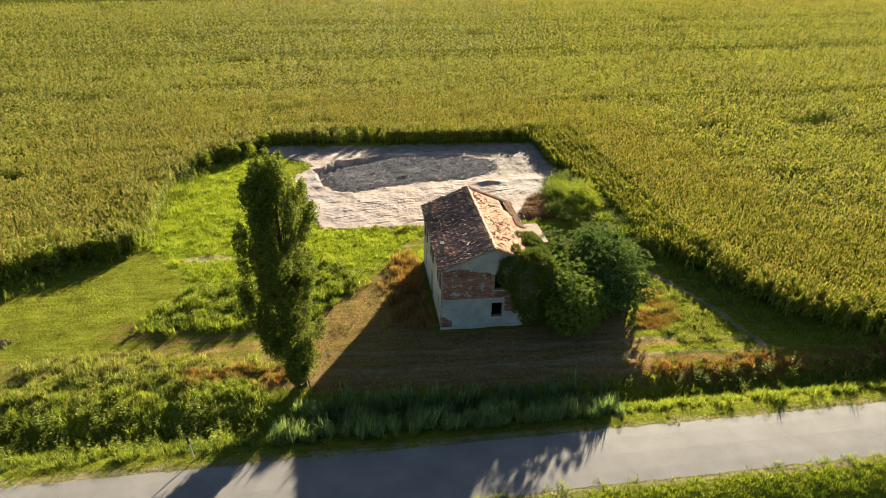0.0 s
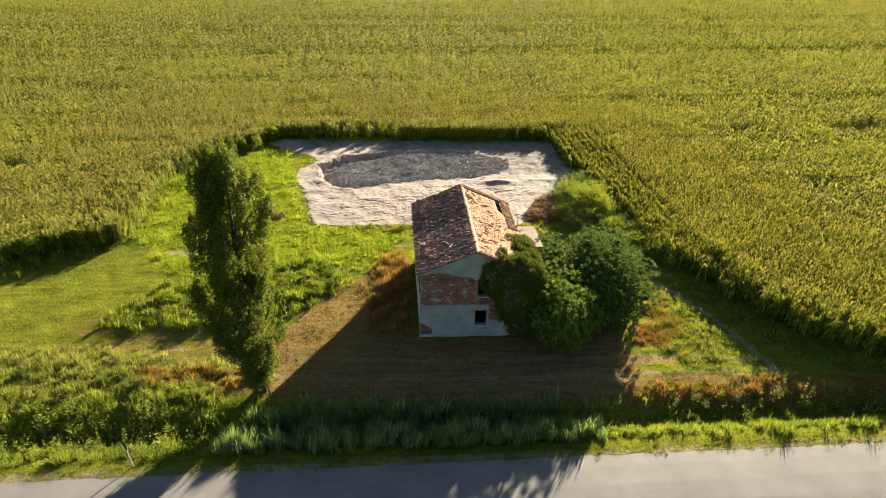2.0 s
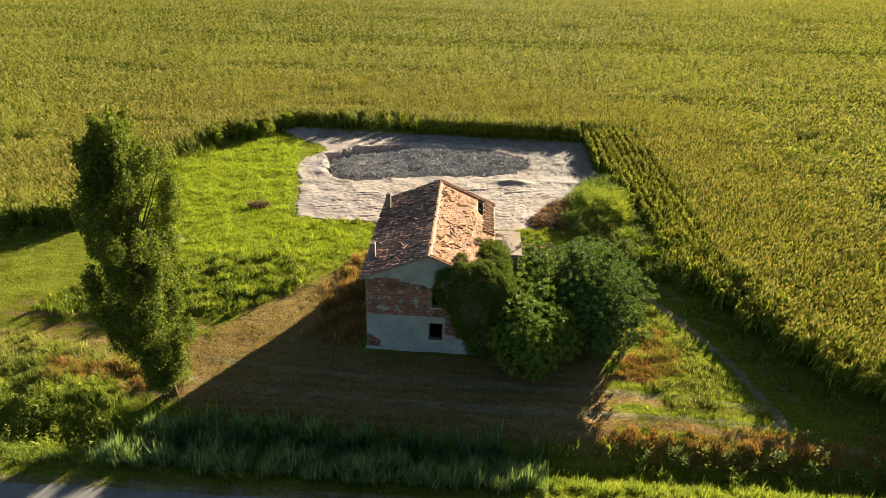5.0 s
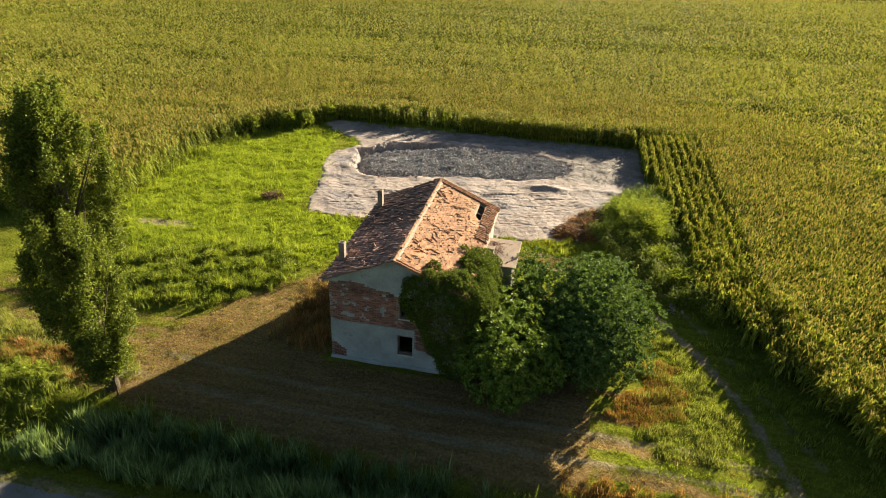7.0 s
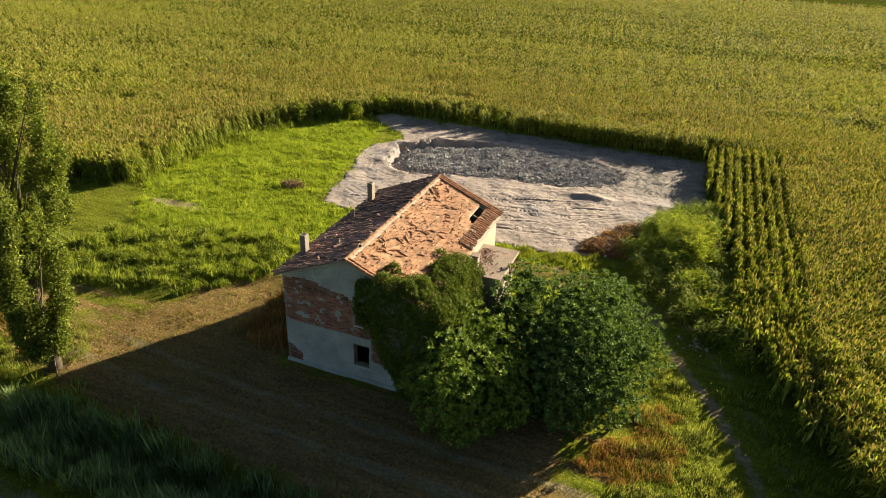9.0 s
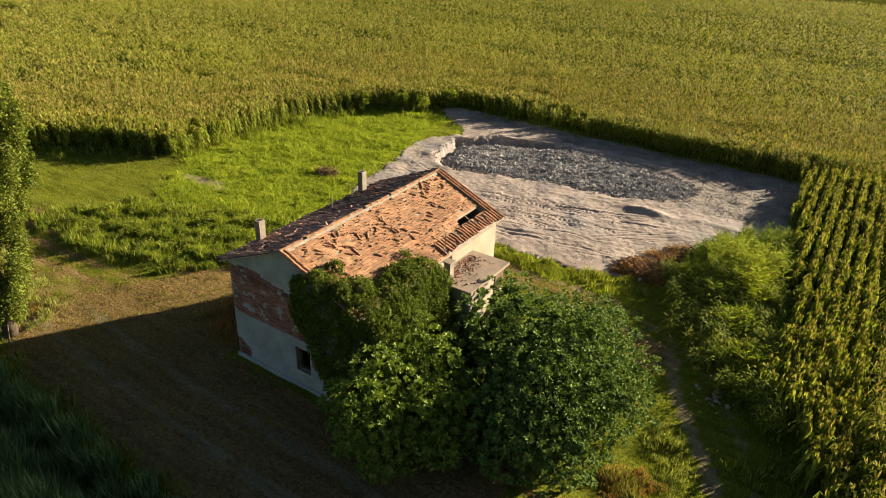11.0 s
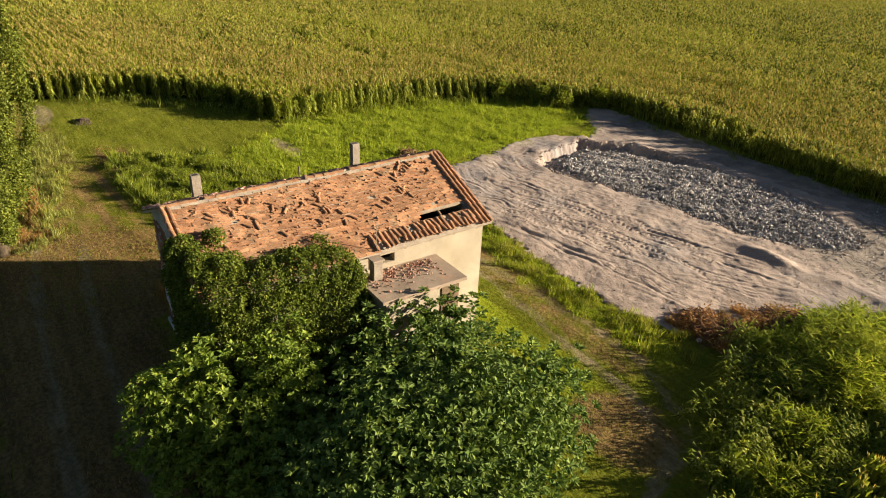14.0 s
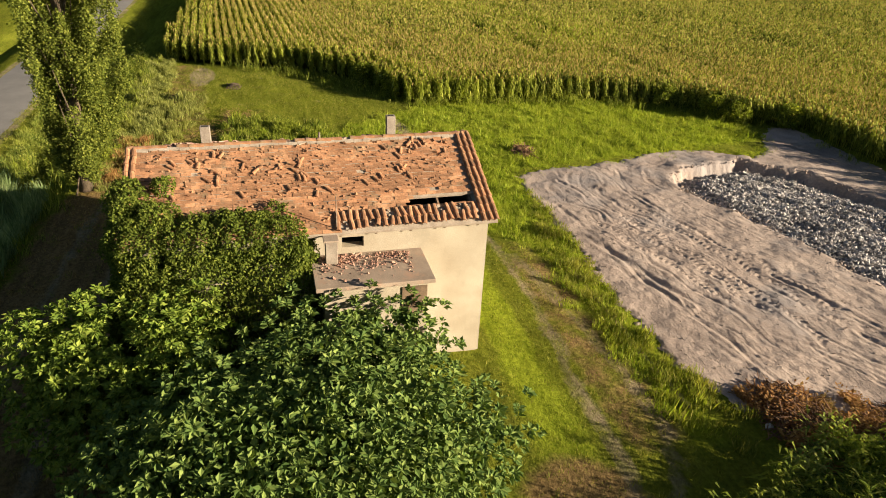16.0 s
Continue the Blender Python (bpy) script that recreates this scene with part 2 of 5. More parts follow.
def ground_material():
    """Meadow: mown green, lush green, straw and bare earth, by the share of each at a place."""
    m, n, l = blank("meadow_ground")
    s = n["Principled BSDF"]
    fine = noise_node(n, l, 7.0, 8.0, 0.7)
    mid = noise_node(n, l, 0.9, 6.0, 0.65)
    big = noise_node(n, l, 0.13, 4.0, 0.6)

    def share(key):
        a = n.new("ShaderNodeAttribute")
        a.attribute_name = key
        return a.outputs["Fac"]

    def tone(dark, light):
        r = ramp(n, [(0.32, dark), (0.68, light)])
        l.new(fine.outputs["Fac"], r.inputs["Fac"])
        return r.outputs["Color"]

    def edge(key, lo=0.35, hi=0.65):
        """The share, broken up by the mid-scale noise."""
        a = n.new("ShaderNodeMath")
        a.operation = "ADD"
        l.new(share(key), a.inputs[0])
        b = n.new("ShaderNodeMath")
        b.operation = "MULTIPLY_ADD"
        l.new(mid.outputs["Fac"], b.inputs[0])
        b.inputs[1].default_value, b.inputs[2].default_value = 0.9, -0.45
        l.new(b.outputs[0], a.inputs[1])
        r = ramp(n, [(lo, (0, 0, 0)), (hi, (1, 1, 1))])
        l.new(a.outputs[0], r.inputs["Fac"])
        return r.outputs["Color"]

    col = tone((0.095, 0.12, 0.014), (0.23, 0.25, 0.03))
    yellow = ramp(n, [(0.5, (0, 0, 0)), (0.75, (0.35, 0.35, 0.35))])
    l.new(mid.outputs["Fac"], yellow.inputs["Fac"])
    col = mix(n, l, yellow.outputs["Color"], col, (0.20, 0.18, 0.05))
    col = mix(n, l, edge("lush"), col, tone((0.15, 0.20, 0.014), (0.34, 0.40, 0.035)))
    col = mix(n, l, edge("dry"), col, tone((0.12, 0.08, 0.037), (0.36, 0.25, 0.115)))
    col = mix(n, l, edge("bare"), col, tone((0.18, 0.145, 0.09), (0.38, 0.32, 0.21)))
    # under the crop: dark earth, with the shade between plants in its colour
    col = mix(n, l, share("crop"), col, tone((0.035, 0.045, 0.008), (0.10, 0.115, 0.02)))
    swath = noise_node(n, l, 1.0, 5.0, 0.65, (0.30, 2.3, 1.0))
    streak = ramp(n, [(0.38, (0.5, 0.53, 0.45)), (0.6, (1.16, 1.14, 1.08))])
    l.new(swath.outputs["Fac"], streak.inputs["Fac"])
    col = mix(n, l, 0.5, col, streak.outputs["Color"], "MULTIPLY")
    wide = ramp(n, [(0.3, (0.8, 0.8, 0.8)), (0.7, (1.15, 1.12, 1.05))])
    l.new(big.outputs["Fac"], wide.inputs["Fac"])
    col = mix(n, l, 1.0, col, wide.outputs["Color"], "MULTIPLY")
    l.new(col, s.inputs["Base Color"])
    s.inputs["Roughness"].default_value = 0.95
    s.inputs["Specular IOR Level"].default_value = 0.0
    bump(n, l, fine.outputs["Fac"], 1.0, 0.2, s)
    return m


MEADOW = ground_material()


# ---- mesh helpers ----
def link_mesh(name, verts, faces, mats, parent=None, label="", smooth=False, index=None, at=None):
    """One mesh object out of arrays: faces is one array of triangles or quads, or a list of such arrays."""
    groups = [np.asarray(f, dtype=np.int32) for f in (faces if isinstance(faces, list) else [faces]) if len(f)]
    me = bpy.data.meshes.new(name)
    v = np.asarray(verts, dtype=np.float32)
    me.vertices.add(len(v))
    me.vertices.foreach_set("co", v.ravel())
    loops = np.concatenate([g.ravel() for g in groups])
    counts = np.concatenate([np.full(len(g), g.shape[1], dtype=np.int32) for g in groups])
    me.loops.add(len(loops))
    me.loops.foreach_set("vertex_index", loops)
    me.polygons.add(len(counts))
    me.polygons.foreach_set("loop_start", np.concatenate([[0], np.cumsum(counts)[:-1]]).astype(np.int32))
    me.polygons.foreach_set("loop_total", counts)
    for m in mats if isinstance(mats, (list, tuple)) else [mats]:
        me.materials.append(m)
    if index is not None:
        me.polygons.foreach_set("material_index", np.asarray(index, dtype=np.int32))
    me.polygons.foreach_set("use_smooth", np.full(len(counts), smooth, dtype=bool))
    me.update(calc_edges=True)
    ob = new(name, me)
    if parent:
        ob.parent = parent
    if at is not None:
        ob.matrix_basis = at
    if label:
        ob["label"] = label
    return ob


def part(name, bm, material, parent=None, label="", smooth=False):
    me = bpy.data.meshes.new(name)
    bmesh.ops.recalc_face_normals(bm, faces=bm.faces)
    bm.to_mesh(me)
    bm.free()
    me.materials.append(material)
    if smooth:
        me.polygons.foreach_set("use_smooth", np.ones(len(me.polygons), dtype=bool))
    ob = new(name, me)
    if parent:
        ob.parent = parent
    if label:
        ob["label"] = label
    return ob


def box_bm(x0, x1, y0, y1, z0, z1, bevel=0.0, bm=None):
    bm = bm or bmesh.new()
    r = bmesh.ops.create_cube(bm, size=1.0)
    bmesh.ops.transform(bm, matrix=Matrix.Translation(((x0 + x1) / 2, (y0 + y1) / 2, (z0 + z1) / 2)) @ Matrix.Diagonal((x1 - x0, y1 - y0, z1 - z0, 1)), verts=r["verts"])
    if bevel:
        es = {e for v in r["verts"] for e in v.link_edges}
        bmesh.ops.bevel(bm, geom=list(es), offset=bevel, segments=1, affect="EDGES")
    return bm


def tube_bm(points, radii, sides=8, bm=None):
    """A tapered round bar along points."""
    bm = bm or bmesh.new()
    rings = []
    pts = [Vector(p) for p in points]
    for k, p in enumerate(pts):
        d = (pts[min(k + 1, len(pts) - 1)] - pts[max(k - 1, 0)]).normalized()
        u = d.orthogonal().normalized()
        w = d.cross(u)
        rings.append([bm.verts.new(p + (u * math.cos(2 * math.pi * s / sides) + w * math.sin(2 * math.pi * s / sides)) * radii[k]) for s in range(sides)])
    for a, b in zip(rings, rings[1:]):
        for s in range(sides):
            bm.faces.new((a[s], a[(s + 1) % sides], b[(s + 1) % sides], b[s]))
    bm.faces.new(rings[0][::-1])
    bm.faces.new(rings[-1])
    return bm


def inside(poly, x, y):
    """Which of the points lie in the polygon."""
    r = np.zeros(len(x), dtype=bool)
    for (ax, ay), (bx, by) in zip(poly, poly[1:] + poly[:1]):
        cut = (ay > y) != (by > y)
        with np.errstate(divide="ignore", invalid="ignore"):
            r ^= cut & (x < (bx - ax) * (y - ay) / (by - ay) + ax)
    return r


def border(poly, x, y, closed=True):
    """The distance of the points to the polygon's outline."""
    best = np.full(len(x), 1e9)
    ends = list(zip(poly, poly[1:] + poly[:1])) if closed else list(zip(poly, poly[1:]))
    for (ax, ay), (bx, by) in ends:
        dx, dy = bx - ax, by - ay
        k = np.clip(((x - ax) * dx + (y - ay) * dy) / (dx * dx + dy * dy), 0, 1)
        best = np.minimum(best, np.hypot(x - ax - k * dx, y - ay - k * dy))
    return best


def signed(poly, x, y):
    """The distance to the outline, positive inside."""
    return np.where(inside(poly, x, y), 1, -1) * border(poly, x, y)


_waves = [(RNG.normal(size=2), RNG.uniform(0, 6.28)) for _ in range(24)]


def wavy(x, y, size):
    """Smooth noise of about -1 to 1 with that wave length."""
    s = np.zeros_like(x, dtype=float)
    for k, (d, p) in enumerate(_waves):
        f = (0.6 + 0.09 * k) * 6.28 / size / max(np.hypot(*d), 1e-6)
        s += np.sin((d[0] * x + d[1] * y) * f + p + 0.7 * k)
    return s / 5.0


def step(a, b, v):
    t = np.clip((v - a) / (b - a), 0, 1)
    return t * t * (3 - 2 * t)


def scatter(tv, tf, pos, turn, size, lean=None, stretch=None):
    """Copies of a template's vertices and faces at many places, turned about z, scaled and leaned."""
    n, k = len(pos), len(tv)
    c, s = np.cos(turn)[:, None], np.sin(turn)[:, None]
    x, y, z = (tv[None, :, i] * size[:, None] for i in range(3))
    if stretch is not None:
        z = z * stretch[:, None]
    px, py = c * x - s * y, s * x + c * y
    if lean is not None:
        px, py = px + lean[:, :1] * z, py + lean[:, 1:] * z
    v = np.stack([px, py, z], -1) + pos[:, None, :]
    f = tf[None] + (np.arange(n) * k)[:, None, None]
    return v.reshape(-1, 3), f.reshape(-1, tf.shape[1])


def blades(count, height, spread, width, rng, bend=0.35):
    """A tuft of bent blades, as triangles: two each, or one where they are short."""
    v, f = [], []
    for k in range(count):
        a = rng.uniform(0, 6.28)
        r0 = rng.uniform(0, spread)
        h = height * rng.uniform(0.6, 1.0)
        o = np.array([math.cos(a) * r0, math.sin(a) * r0, 0])
        b = rng.uniform(0, 6.28)
        d = np.array([math.cos(b), math.sin(b), 0]) * bend * h * rng.uniform(0.4, 1.3)
        side = np.array([-math.sin(b), math.cos(b), 0]) * width * rng.uniform(0.7, 1.3)
        t = o + d + np.array([0, 0, h])
        i = len(v)
        if height < 0.3:
            v += [o - side, o + side, t]
            f += [(i, i + 1, i + 2)]
        else:
            m = o + d * 0.3 + np.array([0, 0, 0.55 * h])
            v += [o, m - side, m + side, t]
            f += [(i, i + 2, i + 1), (i + 1, i + 2, i + 3)]
    return np.array(v), np.array(f)


def leaves(pos, way, length, width, rng, fold=0.25):
    """Kite-shaped folded leaves: two triangles each, along the given ways."""
    n = len(pos)
    d = way / np.linalg.norm(way, axis=1, keepdims=True)
    up = rng.normal(size=(n, 3)) * 0.6 + np.array([0, 0, 1.0])
    s = np.cross(d, up)
    s /= np.linalg.norm(s, axis=1, keepdims=True) + 1e-9
    nrm = np.cross(s, d)
    L, W = length[:, None], width[:, None]
    mid = pos + d * L * 0.45
    a = mid + s * W + nrm * W * fold
    b = mid - s * W + nrm * W * fold
    tip = pos + d * L - np.array([0, 0, 1.0]) * L * 0.12
    v = np.stack([pos, a, tip, b], 1).reshape(-1, 3)
    i = np.arange(n)[:, None] * 4
    f = np.concatenate([i + np.array([[0, 1, 2]]), i + np.array([[0, 2, 3]])], 0)
    return v, f


def leafy(height, rng, count, long=False):
    """A weed: a few thin stems with small leaves all the way up, or with long drooping ones."""
    v, f = [], []
    for _ in range(3):
        a = rng.uniform(0, 6.28)
        o = np.array([math.cos(a), math.sin(a), 0]) * rng.uniform(0.02, 0.16)
        tip = o * rng.uniform(1.2, 2.6) + np.array([0, 0, height * rng.uniform(0.65, 1.1)])
        for k in range(count):
            q = o + (tip - o) * (0.15 + 0.85 * k / count)
            b = rng.uniform(0, 6.28)
            d = np.array([math.cos(b), math.sin(b), rng.uniform(-0.2, 0.7)])
            s = np.array([-math.sin(b), math.cos(b), 0.0])
            n = 0.15 * (1.25 - 0.8 * k / count) * rng.uniform(0.7, 1.3)
            i = len(v)
            if long:
                n *= 2.6
                d[2] = abs(d[2]) + 0.5
                m = q + d * n * 0.45
                v += [q, m - s * 0.027, m + s * 0.027, m + np.array([d[0], d[1], -0.5]) * n * 0.5]
                f += [(i, i + 2, i + 1), (i + 1, i + 2, i + 3)]
                continue
            v += [q, q + d * n * 0.5 - s * n * 0.24, q + d * n * 0.5 + s * n * 0.24, q + d * n]
            f += [(i, i + 2, i + 1), (i + 1, i + 2, i + 3)]
    return np.array(v), np.array(f)


# ---- land ----
CLEARING = [(-20, 43.2), (14.4, 42.4), (14.7, 35.5), (15.6, 28), (16.6, 20), (17.1, 11.5), (18.9, 8), (19.9, 4.5), (22.7, -0.8), (28.1, -4.0), (45, -5.5), (400, -6),
            (400, -60), (-400, -60), (-400, -6), (-43, -4), (-40.4, 0.5), (-39, 7), (-36.6, 9.6), (-33.2, 12.7), (-27.4, 14.5), (-27.4, 19), (-28.0, 28), (-26.6, 34), (-24, 37.5), (-20.7, 40)]
SANDY = [(-12.2, 18), (-12.9, 20.5), (-14.1, 26), (-15.2, 29.4), (-15.3, 32.4), (-13.3, 35.0), (-14.6, 36.9), (-17.9, 39.2), (-19.5, 41), (-19.5, 42.8), (14.4, 42.2), (14.6, 31), (12, 27), (9.8, 22.5), (8.4, 18.4), (5, 17.2), (0, 17.4), (-5.3, 17.8), (-9, 17.8)]
PIT = [(-11.2, 27.4), (-12.6, 30), (-13.2, 33.6), (-11, 36.6), (-4.6, 38.2), (3.5, 38), (7.6, 35.8), (8.0, 32.4), (4.7, 29.7), (-0.6, 29), (-6.2, 27.7), (-9, 26.7)]


def road_mid(x):
    return -12.9 + 0.014 * x


def land(x, y):
    """The height of the ground."""
    z = -0.012 * np.clip(y - 8, 0, 37) + 0.04 * wavy(x, y, 5.0) * step(60, 30, np.abs(x)) + 0.015 * wavy(x, y, 1.4) * step(60, 30, np.abs(x))
    ditch = y - (-7.6 + 0.012 * x)
    z = z - 0.95 * np.exp(-((ditch / 1.2) ** 2)) * step(90, 60, np.abs(x))
    ditch_s = y - (-18.2 + 0.014 * x)
    z = z - 0.7 * np.exp(-((ditch_s / 1.2) ** 2)) * step(90, 60, np.abs(x))
    road = np.abs(y - road_mid(x))
    return z * step(1.9, 3.4, road) + 0.082 * step(3.6, 2.4, road)


def axis_lines(lo, hi, gap, far):
    mid = np.arange(lo, hi, gap)
    out, d = [], gap
    while d < far:
        d *= 1.5
        out.append(d)
    out = np.cumsum(out)
    return np.concatenate([(lo - out)[::-1], mid, mid[-1] + out])


def grid_faces(nx, ny):
    i = np.arange(nx - 1)[None, :] + nx * np.arange(ny - 1)[:, None]
    return np.stack([i, i + 1, i + nx + 1, i + nx], -1).reshape(-1, 4)


def near_line(line, x, y, width):
    return step(width, width * 0.35, border(line, x, y, False))


gx, gy = axis_lines(-46, 46, 0.38, 1200), axis_lines(-20, 46, 0.38, 1200)
X, Y = (a.ravel() for a in np.meshgrid(gx, gy))
Z = land(X, Y)
in_sand = signed(SANDY, X, Y)
Z = Z - 1.7 * step(0.5, 1.2, in_sand)
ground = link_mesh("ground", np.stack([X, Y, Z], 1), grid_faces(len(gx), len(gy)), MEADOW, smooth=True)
tagged(ground, "uneven meadow ground with mown, lush and straw-dry patches", "ground", kind="structure")
LAWN = [(-27, 16), (-28, 34), (-21, 40), (-17, 38), (-14, 22), (-13, 17.8), (9, 17), (9.5, 15.6), (-4, 15.4), (-7, 11), (-12, 7.5), (-22, 9)]
YARD = [(-11.5, 4.5), (-7, 9.5), (-3.7, 11), (-3.7, 0.2), (2, 0.2), (12, 2.5), (15.5, 2), (14.5, -0.5), (20, -4.6), (34, -4.8), (34, -6.6), (10, -6.6), (-10, -6), (-17, -4.5), (-14, -1)]
lush = 0.85 * step(-1.5, 1.2, signed(LAWN, X, Y)) + 0.6 * step(-0.8, 0.8, signed([(4, 11), (9, 10.8), (9.5, 13), (4, 13.2)], X, Y))
dry = 0.80 * step(-1.5, 1.5, signed(YARD, X, Y)) * (1 - 0.55 * step(12, 16, X) * step(-4.2, -3.2, Y))
dry = np.maximum(dry, 0.55 * step(13.0, 14.2, Y) * step(16.6, 15.4, Y) * step(-6, -2, X) * step(11, 8, X))
dry = np.maximum(dry, 0.5 * near_line([(-40, -2), (-24, -1), (-13, -1.5)], X, Y, 2.6))
dry = np.maximum(dry, 0.8 * step(2.6, 1.0, np.hypot((X - 10.8) / 1.2, (Y - 11.6) / 1.0)))
lush = np.maximum(lush, 0.8 * step(-0.3, 0.5, signed([(3.8, 11.2), (8.8, 11), (8.8, 12.8), (-4, 13), (-4, 11.2)], X, Y)))
lush = np.maximum(lush, 0.85 * step(-0.3, 0.4, signed([(-4, 15.2), (9, 15.6), (9, 16.1), (-4, 16)], X, Y)))
stripes = 0.5 + 0.5 * np.sin((Y + 0.12 * X + 0.25 * wavy(X * 0.4, Y, 4.0)) * 6.28 / 1.7)
dry = np.where((X > 10) & (Y < 4), dry * (0.1 + 0.75 * stripes), dry)
dry = np.maximum(dry, 0.75 * step(-1.0, 1.0, signed([(-27, 1.2), (-18.6, -0.9), (-11, -2.2), (-8, -3), (-7, 3), (-15.7, 1.6), (-20, 2.5), (-26, 3.9)], X, Y)) * (0.55 + 0.45 * np.sin((Y - 0.1 * X) * 6.28 / 1.3)))
bare = 0.58 * step(1.6, 0.2, np.hypot((X + 21.4) / 3.2, (Y - 12.9) / 1.0))
bare = np.maximum(bare, 0.95 * step(1.3, 0.5, np.hypot((X + 37) / 3.6, (Y + 0.7) / 1.1)))
for line, width, amount in (
    ([(12.6, 12), (13.3, 10), (14.2, 8.3), (16, 5.3), (17.7, 1.3), (19, -4)], 0.5, 0.72),
    ([(14.6, 11.6), (15.3, 10.2), (16.8, 7.4), (18.4, 3.5), (20.4, -2)], 0.5, 0.5),
    ([(-5, 13.7), (-2, 13.9), (2, 13.8), (5, 13.4), (10, 13.2), (12.6, 12)], 0.55, 0.56),
    ([(-3, 14.4), (2.1, 15.0), (5.6, 15.2), (8.4, 15.2), (12, 13.6), (14.6, 11.6)], 0.55, 0.52),
    ([(-4, 16.3), (4.3, 16.5), (7.6, 16.4)], 0.25, 0.6),
    ([(-13, -1.4), (-6, -2.1), (4, -2.3), (14, -2.2), (19, -3)], 0.5, 0.62),
    ([(-14, -3.4), (-6, -4.0), (4, -4.2), (14, -4.0), (20, -4.4)], 0.5, 0.62),
    ([(-30, 4), (-24, -0.6), (-13, -2.4)], 0.45, 0.3),
    ([(-36, 4), (-26, 9.5), (-16, 14), (-4, 13.8)], 0.45, 0.3),
):
    bare = np.maximum(bare, amount * near_line(line, X, Y, width))
bare = np.maximum(bare, 0.9 * step(2.9, 2.4, np.abs(Y - road_mid(X))) * 0.6)
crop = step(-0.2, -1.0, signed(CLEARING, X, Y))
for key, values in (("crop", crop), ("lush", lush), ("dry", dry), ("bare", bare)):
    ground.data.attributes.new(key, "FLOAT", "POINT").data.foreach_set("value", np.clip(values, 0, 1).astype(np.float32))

# road: a slightly crowned strip of asphalt with frayed edges
rx = np.concatenate([np.linspace(-900, -60, 15), np.arange(-58, 58, 0.4), np.linspace(60, 900, 15)])
across = np.array([-2.06, -2.0, -1.2, 0, 1.2, 2.0, 2.06])
rv = []
for k, a in enumerate(across):
    fray = 0.05 * wavy(rx * 3, rx * 0 + (3 if a > 0 else 0), 2.0) * (abs(a) > 1.9)
    lift = 0.135 - 0.012 * a * a if abs(a) < 2.03 else np.full_like(rx, -0.05)
    rv.append(np.stack([rx, road_mid(rx) + a + fray, np.zeros_like(rx) + lift], 1))
road = link_mesh("road", np.concatenate(rv), grid_faces(len(rx), len(across)), ASPHALT)
tagged(road, "narrow pale asphalt country road with frayed edges", "road", kind="structure")

# sandy yard with wheel ruts that run round the pit
sx = np.concatenate([np.arange(-21, -9, 0.12), np.arange(-9, 8, 0.066), np.arange(8, 16.1, 0.12)])
sy = np.concatenate([np.arange(15.8, 19.6, 0.11), np.arange(19.6, 26.4, 0.07), np.arange(26.4, 44.0, 0.12)])
X, Y = (a.ravel() for a in np.meshgrid(sx, sy))
d_edge = signed(SANDY, X + 0.16 * wavy(X, Y, 2.6) + 0.12 * wavy(Y, X, 0.8), Y + 0.16 * wavy(Y, X, 2.3) + 0.12 * wavy(X, Y, 0.7))
d_pit = -signed(PIT, X + 0.16 * wavy(X, Y, 5.0), Y + 0.16 * wavy(Y, X, 4.6))
Z = land(X, Y) + 0.05
soft = 0.5 + 0.5 * np.clip(wavy(X + 9, Y, 6.0), -1, 1)
ruts = np.zeros_like(X)
for k in range(26):
    place = 0.5 + 0.40 * k + 0.16 * math.sin(k * 2.7)
    wide = 0.05 + 0.025 * (k % 3)
    line = d_pit - place + 0.22 * wavy(X * 0.3 + 7 * k, Y * 0.3, 4.0)
    some = step(-0.05, 0.5, wavy(X * 0.5 + 11 * k, Y * 0.5 - 5 * k, 6.0))
    q = line / wide
    ruts += some * (-0.030 * np.exp(-(q**2)) + 0.017 * np.exp(-(((q - 1.9) / 0.7) ** 2)) + 0.010 * np.exp(-(((q + 1.9) / 0.7) ** 2)))
for place, lo, hi in ((3.6, -7, 4), (4.4, -8, 5), (5.9, -7, 6), (6.5, -6, 4), (7.6, -6, 3)):
    line = d_pit - place + 0.1 * wavy(X * 0.3, Y * 0.3, 5.0)
    tread = step(-0.2, 0.2, np.sin((X - 1.0 * np.abs(line)) * 6.28 / 0.30))
    ruts += -0.045 * tread * step(0.24, 0.18, np.abs(line)) * step(lo, lo + 1, X) * step(hi, hi - 1, X) * (Y < 30)
for line, wide in (([(-4, 18.5), (3, 20.5), (9, 26), (13.5, 31)], 0.16), ([(-11, 20), (-4, 22), (4, 25.2), (13, 27.5)], 0.15), ([(-8, 18.6), (0, 19.2), (6, 20.2), (9, 23.5)], 0.13), ([(-12, 22), (-8, 23.6), (0, 25.0), (8, 27.6)], 0.13)):
    q = border(line, X + 0.15 * wavy(X, Y, 3.0), Y, False)
    wide *= 0.75
    ruts += step(-0.5, 0.3, wavy(X * 0.6, Y * 0.6 + 3, 5.0)) * (-0.05 * np.exp(-((q / wide) ** 2)) + 0.03 * np.exp(-(((q - 2.2 * wide) / wide) ** 2)))
lumps = np.clip(wavy(X * 1.3, Y * 2.6, 0.9) - 0.95, 0, 1) * np.clip(wavy(X + 4, Y, 5.0) + 0.4, 0, 1)
dashes = np.clip(wavy(X * 0.45 + 30, Y * 2.0, 1.5) - 0.75, 0, 0.7) * np.clip(wavy(X + 14, Y - 6, 7.0) + 0.5, 0, 1)
crumbs = np.clip(wavy(X * 1.6 + 5, Y * 2.2, 0.9) - 0.9, 0, 0.6) * np.clip(wavy(X - 8, Y + 3, 4.0) + 0.2, 0, 1)
ruts += -0.02 * dashes + 0.05 * crumbs
ruts += 0.03 * lumps + 0.004 * wavy(X, Y, 0.7) + 0.005 * wavy(Y, X, 0.42) + 0.01 * wavy(X * 0.5, Y, 4.0)
